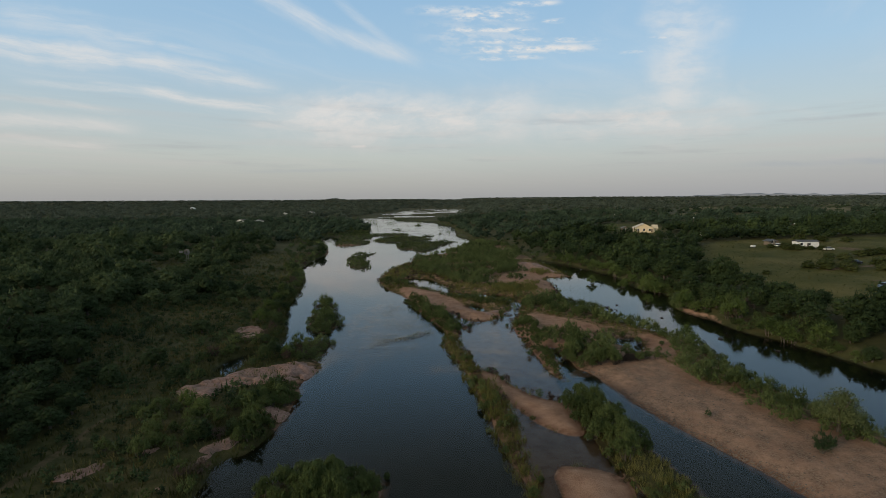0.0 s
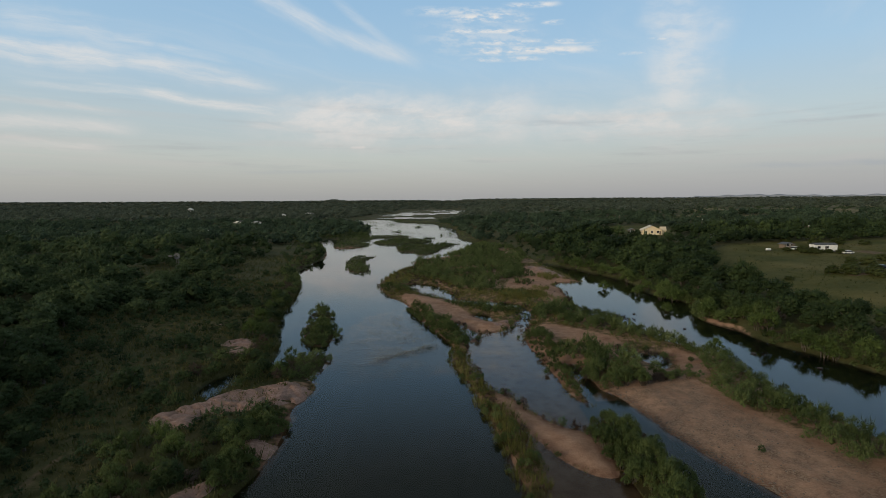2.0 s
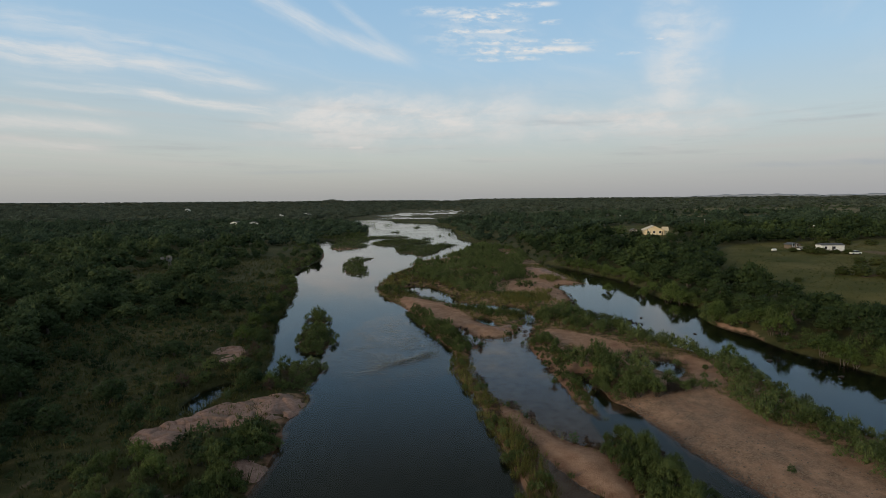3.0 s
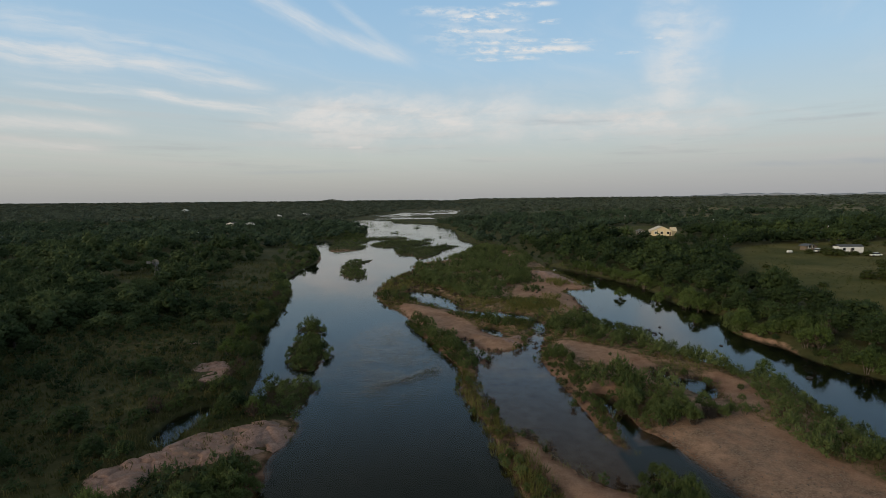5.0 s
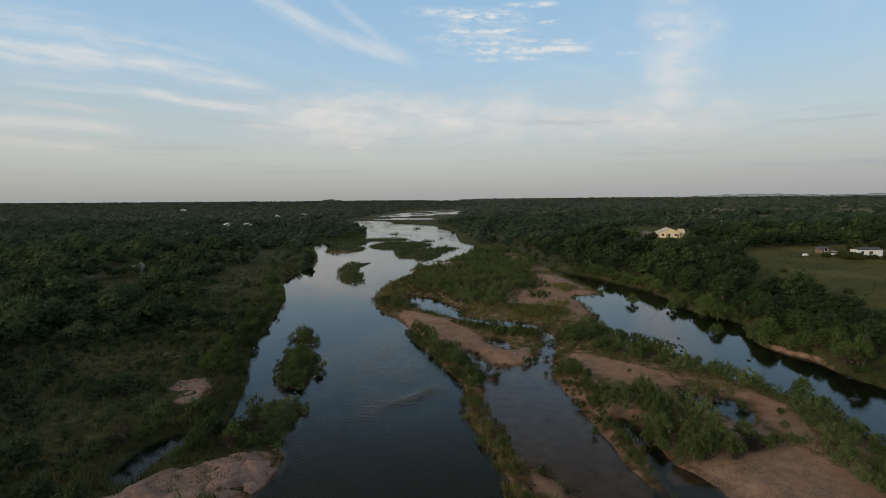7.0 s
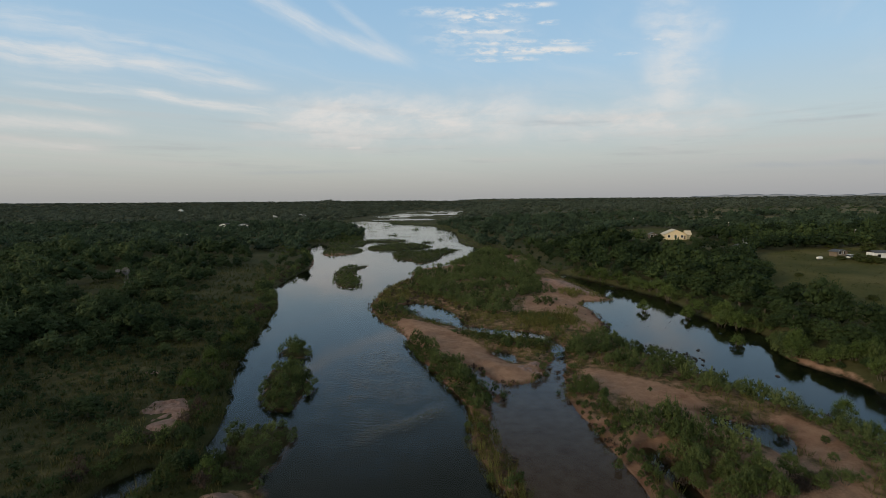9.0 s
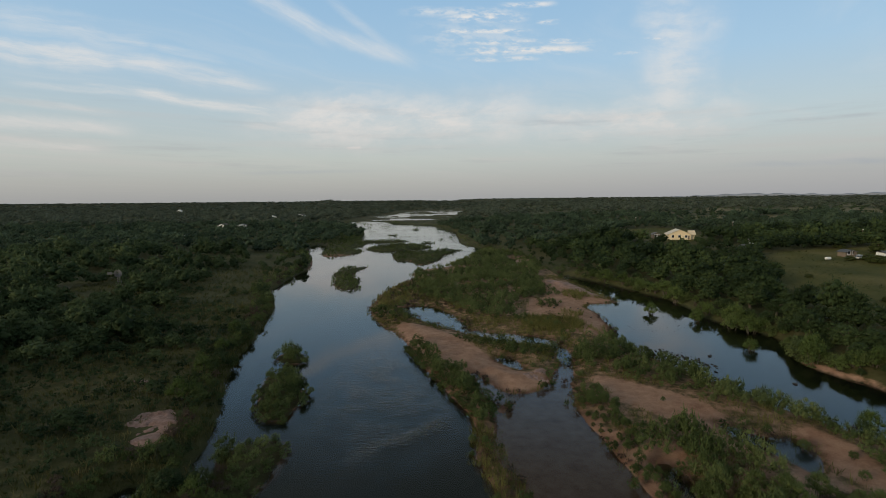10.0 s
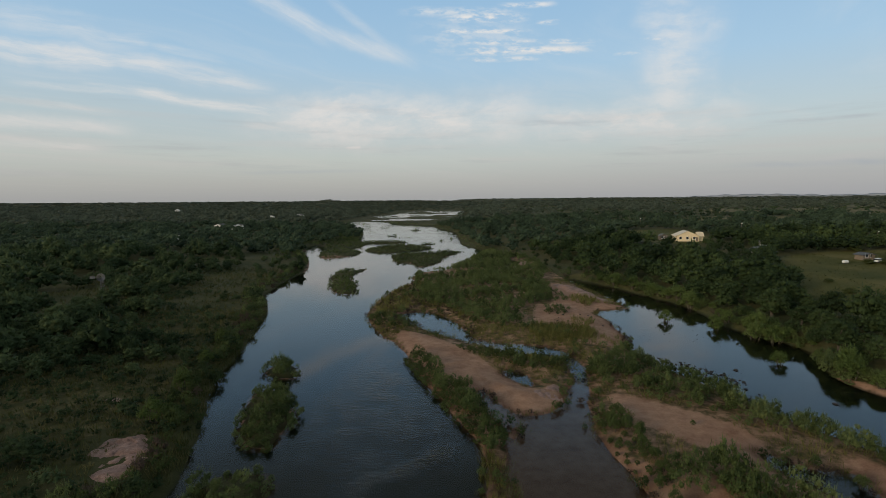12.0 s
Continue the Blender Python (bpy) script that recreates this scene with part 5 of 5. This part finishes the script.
# ---------------------------------------------------------------- rocks
def outcrop(poly, rise):
    """A ledge of granite, split by joints into slabs that lie at slightly different heights."""
    p = smooth(poly, 2)
    lo, hi = p.min(0) - .8, p.max(0) + .8
    step = 0.26 if lo[1] < 150 else 0.8
    xs, ys = np.arange(lo[0], hi[0], step), np.arange(lo[1], hi[1], step)
    X, Y = np.meshgrid(xs, ys)
    P = np.stack([X.ravel(), Y.ravel()], 1)
    d = inside_distance(P, p) + fractal(P, 4.0, 4, 21) * 1.9
    h = survey(P)[0]
    rng = np.random.default_rng(int(abs(lo[0] * 10)))
    span = 2.6 if step < .5 else 7.0
    seeds = rng.uniform(lo, hi, (max(3, int((hi[0] - lo[0]) * (hi[1] - lo[1]) / span ** 2)), 2))
    Q = P + np.stack([fractal(P, 2.4, 3, 26), fractal(P, 2.4, 3, 27)], 1) * .7
    gap = np.hypot((Q[:, None, 0] - seeds[None, :, 0]) * .75, Q[:, None, 1] - seeds[None, :, 1])
    order = np.argsort(gap, 1)[:, :2]
    one, two = np.take_along_axis(gap, order, 1).T
    cell = order[:, 0]
    lift, tip = rng.uniform(-.10, .22, len(seeds)) * (1.0 if rise > .32 else .5), rng.normal(0, .05, (len(seeds), 2))
    joint = np.clip(1 - (two - one) / .34, 0, 1)
    z = np.where(d > .3, np.maximum(h, 0.0), h) - 0.07 + np.clip(d / 1.4, -0.6, 1) * (rise * 0.6) + (fractal(P, 2.6, 3, 25) * 0.26 if rise < .32 else 0)
    z = z + np.clip(d, 0, 1) * (lift[cell] + ((P - seeds[cell]) * tip[cell]).sum(1) + fractal(P, 1.3, 4, 23) * .14 - joint * .20)
    f = grid_faces(len(xs), len(ys))
    f = f[(d[f] > -0.5).any(1)]
    V = np.column_stack([P, z])
    ob = new("granite_outcrop")
    home = cell[f[:, 0]]
    for k in np.unique(home):
        own = f[home == k]
        if len(own) < 6:
            continue
        used, idx = np.unique(own, return_inverse=True)
        me = mesh_of("slab", V[used], idx.reshape(own.shape), [M_GRANITE])
        me.polygons.foreach_set("use_smooth", np.ones(len(me.polygons), bool))
        part("slab", me, ob)
    return tagged(ob, "pale pink granite ledge, cracked and water-worn", "rock", "granite ledges")


for poly, rise in OUTCROPS:
    outcrop(poly, rise)


def boulder_mesh(seed):
    rng = np.random.default_rng(seed)
    V, F = ICO2
    k = 1 + .28 * np.sin(V @ rng.normal(size=3) * 2.2 + rng.uniform(0, 6)) + rng.normal(size=len(V)) * .05
    return mesh_of("boulder", V * k[:, None] * np.array([.55, .45, .32]), F, [M_DARKROCK])


def boulders():
    rng = random.Random(8)
    meshes = [boulder_mesh(k) for k in range(5)]
    spots = []
    for k in range(130):
        t = rng.random()
        spots.append((38.8 + 9.5 * t + rng.gauss(0, 1.1), 149 - 14 * t + rng.gauss(0, 1.8), rng.uniform(.3, .75)))
    for k in range(26):
        spots.append((rng.uniform(41, 58), rng.uniform(138, 186), rng.uniform(.22, .5)))
    spots += [(57, 126, .9), (51, 141, .9), (67.5, 98.5, 1.1), (61, 107, 1.2), (44, 133, .8)]
    spots += [(20 + rng.uniform(-3, 3), 139 + rng.uniform(-4, 4), rng.uniform(.3, .7)) for k in range(10)]
    spots += [(32 + rng.uniform(-5, 6), 172 + rng.uniform(-8, 10), rng.uniform(.3, .7)) for k in range(18)]
    for x, y, s in spots:
        ob = new("boulder", meshes[rng.randrange(5)])
        z = max(survey(np.array([[x, y]], float))[0][0], -.12)
        ob.matrix_basis = pose(x, y, z + .06 + .08 * s, rng.uniform(-12, 12), rng.uniform(-12, 12), rng.uniform(0, 360)) @ Matrix.Scale(s * .8, 4)
        tagged(ob, "dark wet boulder in shallow water", "rock", "boulders in the back channel")


boulders()


# ---------------------------------------------------------------- buildings, vehicles and yard things
def box(bm, x0, x1, y0, y1, z0, z1):
    v = [bm.verts.new(p) for p in ((x0, y0, z0), (x1, y0, z0), (x1, y1, z0), (x0, y1, z0), (x0, y0, z1), (x1, y0, z1), (x1, y1, z1), (x0, y1, z1))]
    for q in ((3, 2, 1, 0), (4, 5, 6, 7), (0, 1, 5, 4), (1, 2, 6, 5), (2, 3, 7, 6), (3, 0, 4, 7)):
        bm.faces.new([v[i] for i in q])


def box_mesh(name, mat, *dims, bevel=0.0):
    bm = bmesh.new()
    box(bm, *dims)
    if bevel:
        bmesh.ops.bevel(bm, geom=bm.edges[:], offset=bevel, segments=2, affect="EDGES")
    return to_mesh(name, bm, mat)


def gable_body(w, d, h, top, mat):
    """Walls with two pointed ends; the ridge runs along y."""
    bm = bmesh.new()
    ends = []
    for y in (-d / 2, d / 2):
        ends.append([bm.verts.new(p) for p in ((-w / 2, y, -.4), (w / 2, y, -.4), (w / 2, y, h), (0, y, top), (-w / 2, y, h))])
    bm.faces.new(ends[0])
    bm.faces.new(ends[1][::-1])
    for i in range(5):
        j = (i + 1) % 5
        bm.faces.new((ends[0][j], ends[0][i], ends[1][i], ends[1][j]))
    return to_mesh("wall", bm, mat)


def roof_mesh(w, d, h, top, mat, over=.5, thick=.14):
    """Two thick slopes with eaves and standing seams."""
    bm = bmesh.new()
    run = math.hypot(w / 2, top - h)
    k = over / run
    for sgn in (-1, 1):
        a = Vector((0, 0, top + .03))
        b = Vector((sgn * w / 2 * (1 + k), 0, h - (top - h) * k + .03))
        n = Vector((sgn * (top - h), 0, w / 2)).normalized() * thick
        quad = [a, b, b + n, a + n]
        e = [[bm.verts.new(p + Vector((0, y, 0))) for p in quad] for y in (-d / 2 - over, d / 2 + over)]
        bm.faces.new(e[0])
        bm.faces.new(e[1][::-1])
        for i in range(4):
            j = (i + 1) % 4
            bm.faces.new((e[0][j], e[0][i], e[1][i], e[1][j]))
        for y in np.arange(-d / 2, d / 2, .9):
            p = [a + n, b + n, b + n * 1.4, a + n * 1.4]
            q = [[bm.verts.new(v + Vector((0, y + t, 0))) for v in p] for t in (0, .06)]
            for i in range(4):
                j = (i + 1) % 4
                bm.faces.new((q[0][j], q[0][i], q[1][i], q[1][j]))
    bmesh.ops.recalc_face_normals(bm, faces=bm.faces[:])
    return to_mesh("roof", bm, mat)


def house(x, y, rz, w, d, h, top, wall, roof, label, wing=0.0):
    ob = new("house")
    ob.matrix_basis = pose(x, y, ground_z(x, y), 0, 0, rz)
    part("wall", gable_body(w, d, h, top, wall), ob)
    part("roof", roof_mesh(w, d, h, top, roof), ob)
    for k in range(3 if w > 8 else 2):
        fx = -w / 2 + (k + .7) * w / (3.4 if w > 8 else 2.4)
        win = part("window", box_mesh("window", M_GLASS, fx - .55, fx + .55, -d / 2 - .05, -d / 2 + .05, .95, 2.15), ob)
        part("frame", box_mesh("frame", M_WHITE, fx - .68, fx + .68, -d / 2 - .03, -d / 2 + .02, .82, 2.28), win)
    part("door", box_mesh("door", M_WOOD, w / 2 - 1.5, w / 2 - .6, -d / 2 - .06, -d / 2 + .04, 0, 2.05), ob)
    if wing:
        m = gable_body(d * .6, wing, h * .95, h + (top - h) * .72, wall)
        m.transform(Matrix.Translation((w / 2 + wing / 2 - .1, 0, 0)) @ Matrix.Rotation(radians(90), 4, "Z"))
        part("wall", m, ob)
        m = roof_mesh(d * .6, wing, h * .95, h + (top - h) * .72, roof)
        m.transform(Matrix.Translation((w / 2 + wing / 2 - .1, 0, 0)) @ Matrix.Rotation(radians(90), 4, "Z"))
        part("roof", m, ob)
    return tagged(ob, label, "house")


house(127.5, 313, -14, 11, 9, 2.6, 5.0, M_CREAM, M_CREAMROOF, "cream metal-sided house with a pale gabled roof", 2.4)
house(119, 320, -10, 4, 4, 2.2, 3.2, M_WOOD, M_GREYROOF, "small grey-roofed shed beside the cream house")
house(-183, 413, 20, 7, 9, 2.6, 4.2, M_WHITE, M_GREYROOF, "small white house half hidden in the scrub")
house(-186, 533, 8, 14, 7, 3.0, 5.0, M_WHITE, M_GREYROOF, "long white ranch house among dark trees")
house(-208, 545, -12, 9, 8, 2.8, 4.4, M_WHITE, M_GREYROOF, "white outbuilding beside the ranch house")
house(-233, 775, 15, 10, 9, 3.0, 5.0, M_WHITE, M_GREYROOF, "white farmhouse far off among trees")
house(-206, 826, -10, 11, 9, 3.0, 5.0, M_WHITE, M_GREYROOF, "pale farmhouse far off near the river")
house(-589, 1225, 0, 11, 9, 4.0, 7.5, M_WHITE, M_WHITE, "white-roofed barn on the far plain")
house(-344, 425, 30, 8, 7, 2.6, 4.2, M_WHITE, M_GREYROOF, "weathered white cottage in dense scrub")
house(134, 264, 12, 4, 3, 1.7, 2.5, M_WHITE, M_STEEL, "small white shed under dark trees")
house(153, 288, -20, 5, 4, 1.9, 2.8, M_WHITE, M_STEEL, "small shed with a bright metal roof")


def mobile_home(x, y, rz, length):
    ob = new("mobile_home")
    ob.matrix_basis = pose(x, y, ground_z(x, y), 0, 0, rz)
    part("body", box_mesh("body", M_WHITE, -length / 2, length / 2, -2, 2, .35, 2.9, bevel=.08), ob)
    part("skirting", box_mesh("skirting", M_GREYROOF, -length / 2 + .1, length / 2 - .1, -1.9, 1.9, -.4, .36), ob)
    part("roof", roof_mesh(4, length, 2.9, 3.6, M_STEEL, .15, .08), ob).matrix_basis = pose(0, 0, 0, 0, 0, 90)
    for fx in np.arange(-length / 2 + 1.8, length / 2 - 1, 3.4):
        win = part("window", box_mesh("window", M_GLASS, fx - .45, fx + .45, -2.05, -1.95, 1.45, 2.3), ob)
        part("frame", box_mesh("frame", M_STEEL, fx - .55, fx + .55, -2.03, -1.97, 1.36, 2.39), win)
    part("door", box_mesh("door", M_GREYROOF, length / 2 - 5.2, length / 2 - 4.3, -2.05, -1.95, .4, 2.4), ob)
    return tagged(ob, "long white mobile home at the edge of a pasture", "mobile home")


house(159, 240, 8, 5, 3.4, 1.8, 2.5, M_WOOD, M_STEEL, "low grey-roofed shed half hidden by mesquite")
mobile_home(167.6, 229.5, -3, 9.5)


def vehicle(name, x, y, rz, paint, pickup, label):
    ob = new(name)
    ob.matrix_basis = pose(x, y, ground_z(x, y), 0, 0, rz)
    L, Wd = (5.4, 1.95) if pickup else (4.6, 1.8)
    bm = bmesh.new()
    box(bm, -L / 2, L / 2, -Wd / 2, Wd / 2, .38, .98)
    bmesh.ops.bevel(bm, geom=bm.edges[:], offset=.12, segments=2, affect="EDGES")
    part("body", to_mesh("body", bm, paint), ob)
    c0, c1 = (-.2, 1.5) if pickup else (-1.7, 1.2)
    bm = bmesh.new()
    low = [(c0 - .1, -.85), (c1 + .45, -.85), (c1 + .45, .85), (c0 - .1, .85)]
    high = [(c0 + .25, -.68), (c1 - .25, -.68), (c1 - .25, .68), (c0 + .25, .68)]
    a = [bm.verts.new((px, py, .96)) for px, py in low]
    b = [bm.verts.new((px, py, 1.5)) for px, py in high]
    bm.faces.new(b)
    for i in range(4):
        bm.faces.new((a[i], a[(i + 1) % 4], b[(i + 1) % 4], b[i]))
    part("windows", to_mesh("glasshouse", bm, M_GLASS), ob).name = "glasshouse"
    part("roof", box_mesh("roof", paint, c0 + .22, c1 - .22, -.7, .7, 1.49, 1.56, bevel=.03), ob)
    if pickup:
        part("bed_rail", box_mesh("bed_rail", paint, -L / 2 + .05, c0 - .15, -Wd / 2 + .03, -Wd / 2 + .15, .95, 1.12), ob)
        part("bed_rail", box_mesh("bed_rail", paint, -L / 2 + .05, c0 - .15, Wd / 2 - .15, Wd / 2 - .03, .95, 1.12), ob)
    for wx in (-L / 2 + .95, L / 2 - .95):
        for wy in (-Wd / 2 + .05, Wd / 2 - .05):
            bm = bmesh.new()
            bmesh.ops.create_cone(bm, cap_ends=True, segments=16, radius1=.37, radius2=.37, depth=.26, matrix=Matrix.Translation((wx, wy, .36)) @ Matrix.Rotation(radians(90), 4, "X"))
            wheel = part("wheel", to_mesh("wheel", bm, M_RUBBER), ob)
            bm = bmesh.new()
            bmesh.ops.create_cone(bm, cap_ends=True, segments=12, radius1=.2, radius2=.2, depth=.29, matrix=Matrix.Translation((wx, wy, .36)) @ Matrix.Rotation(radians(90), 4, "X"))
            part("rim", to_mesh("rim", bm, M_STEEL), wheel)
    return tagged(ob, label, "pickup truck" if pickup else "car")


vehicle("pickup_truck", 150, 181, 8, M_CARDARK, True, "dark pickup truck parked beside trees")
vehicle("pickup_truck", 159.5, 180.5, 20, M_CARDARK, True, "dark pickup truck parked on a dirt track")
vehicle("car", 124, 138.5, 15, M_CARBLUE, False, "light blue car parked on grass")
vehicle("car", 171.5, 221, 0, M_WHITE, False, "white car parked near a dirt road")
vehicle("car", 157.6, 232.6, 25, M_WHITE, False, "white car parked beside a low shed")


def windmill(x, y):
    ob = new("windmill")
    g = ground_z(x, y)
    hub = 10.9 - g
    ob.matrix_basis = pose(x, y, g, 0, 0, 12)
    for sx in (-1, 1):
        for sy in (-1, 1):
            bm = bmesh.new()
            tube(bm, (sx * 1.1, sy * 1.1, -.2), (sx * .15, sy * .15, hub - .4), .06, .05, 6)
            part("leg", to_mesh("leg", bm, M_STEEL), ob)
    for k in range(1, 4):
        r = 1.1 - .95 * k / 4
        z = (hub - .4) * k / 4
        for a, b in (((-r, -r), (r, -r)), ((r, -r), (r, r)), ((r, r), (-r, r)), ((-r, r), (-r, -r))):
            bm = bmesh.new()
            tube(bm, (*a, z), (*b, z), .03, .03, 5)
            part("brace", to_mesh("brace", bm, M_STEEL), ob)
    bm = bmesh.new()
    tube(bm, (0, .5, hub), (0, -.6, hub), .16, .12, 10)
    part("gearbox", to_mesh("gearbox", bm, M_STEEL), ob)
    blade = bmesh.new()
    v = [blade.verts.new(p) for p in ((.35, -.62, -.06), (1.25, -.62, -.17), (1.25, -.54, .17), (.35, -.58, .06), (.35, -.60, -.06), (1.25, -.60, -.17), (1.25, -.52, .17), (.35, -.56, .06))]
    for q in ((0, 1, 2, 3), (7, 6, 5, 4), (0, 4, 5, 1), (1, 5, 6, 2), (2, 6, 7, 3), (3, 7, 4, 0)):
        blade.faces.new([v[i] for i in q])
    me = to_mesh("blade", blade, M_STEEL)
    for k in range(18):
        part("blade", me, ob).matrix_basis = Matrix.Translation((0, 0, hub)) @ Matrix.Diagonal((.85, 1, .85, 1)) @ Matrix.Rotation(6.2832 * k / 18, 4, "Y")
    part("tail_boom", box_mesh("tail_boom", M_STEEL, -2.4, 0, .25, .31, hub - .04, hub + .04), ob)
    part("tail_vane", box_mesh("tail_vane", M_STEEL, -2.9, -1.7, .26, .30, hub - .4, hub + .4), ob)
    return tagged(ob, "galvanised farm windmill on a steel lattice tower", "windmill")


windmill(-91, 189)


def yard_light(x, y):
    ob = new("yard_light")
    ob.matrix_basis = pose(x, y, ground_z(x, y), 0, 0, 30)
    bm = bmesh.new()
    tube(bm, (0, 0, -.3), (0, 0, 7.2), .14, .09, 8)
    part("pole", to_mesh("pole", bm, M_WOOD), ob)
    part("crossarm", box_mesh("crossarm", M_WOOD, -.9, .9, -.06, .06, 6.5, 6.65), ob)
    part("lamp_head", box_mesh("lamp_head", M_WHITE, -.3, .3, -.45, -.05, 6.7, 7.1, bevel=.08), ob)
    return tagged(ob, "wooden utility pole with a white lamp head", "utility pole", "utility poles")


for x, y in ((192, 272), (183, 293), (167, 330), (140, 401)):
    yard_light(x, y)


def propane_tank(x, y):
    ob = new("propane_tank")
    ob.matrix_basis = pose(x, y, ground_z(x, y), 0, 0, 10)
    bm = bmesh.new()
    bmesh.ops.create_uvsphere(bm, u_segments=16, v_segments=10, radius=.55, matrix=Matrix.Rotation(radians(90), 4, "Y"))
    for v in bm.verts:
        v.co.x += .75 if v.co.x > 0 else -.75
        v.co.z += .8
    part("tank", to_mesh("tank", bm, M_WHITE), ob)
    for sx in (-.8, .8):
        part("leg", box_mesh("leg", M_GREYROOF, sx - .1, sx + .1, -.35, .35, -.1, .4), ob)
    return tagged(ob, "white propane tank on two legs in grass", "tank")


propane_tank(146, 233)


# ---------------------------------------------------------------- single plants
def single_plants():
    pick = random.Random(77)
    proto = crown(300, [((0, 0, .40), (.44, .44, .42)), ((.14, .1, .52), (.28, .28, .28)), ((-.18, .05, .34), (.32, .32, .3)), ((.05, -.2, .32), (.33, .33, .3)), ((.06, -.04, .64), (.22, .22, .2))],
                  3800, .036, .026, .2)
    t = plant_master("tree", proto, M_PALE, trunk_mesh(50), "trunk", "crown")
    t.matrix_basis = pose(51.5, 63.5, ground_z(51.5, 63.5)) @ Matrix.Diagonal((5.8, 5.8, 6.6, 1))
    tagged(t, "round pale-leaved tree beside the gravel bar", "tree")
    for x, y, s in ((37.7, 68.2, 1.1), (45.6, 58.2, 2.9), (47, 59, 2.2)):
        b = plant_master("shrub", bush_protos(7, 520, .12, .035, .6, 1, 310 + int(x))[0], M_SCRUB, stems_mesh(int(x), 8, .3, .5), "stem", "foliage")
        b.matrix_basis = pose(x, y, ground_z(x, y), 0, 0, 40 * s) @ Matrix.Scale(s, 4)
        tagged(b, "lone dusky shrub on the gravel bar", "bush")


single_plants()


def cobbles():
    """Stones along the waterline of the gravel bar and over it."""
    rng = np.random.default_rng(9)
    edge_y = [50, 53.3, 59.2, 66.6, 77.1, 87]
    edge_x = [38.9, 38.1, 35.7, 32.6, 29, 27.6]
    y = rng.uniform(50, 88, 900)
    x = np.interp(y, edge_y, edge_x) + np.abs(rng.normal(.35, .55, 900))
    y2, x2 = rng.uniform(48, 92, 700), rng.uniform(29, 55, 700)
    P = np.concatenate([np.stack([x, y], 1), np.stack([x2, y2], 1)])
    P = P[within(P, GRAVELS[0], -.6)]
    V, F = ICO1
    h = survey(P)[0]
    n = len(P)
    s = rng.uniform(.05, .15, n)
    jig = 1 + rng.normal(size=(n, len(V), 1)) * .12
    W = V[None] * np.array([1, .8, .6]) * jig * s[:, None, None] + np.column_stack([P, h + .02])[:, None, :]
    Fa = (F[None] + (np.arange(n) * len(V))[:, None, None]).reshape(-1, 3)
    me = mesh_of("cobbles", W.reshape(-1, 3), Fa, [M_COBBLE])
    tagged(new("cobbles", me), "brown and grey cobbles along the gravel bar", "stones", kind="stuff")


cobbles()
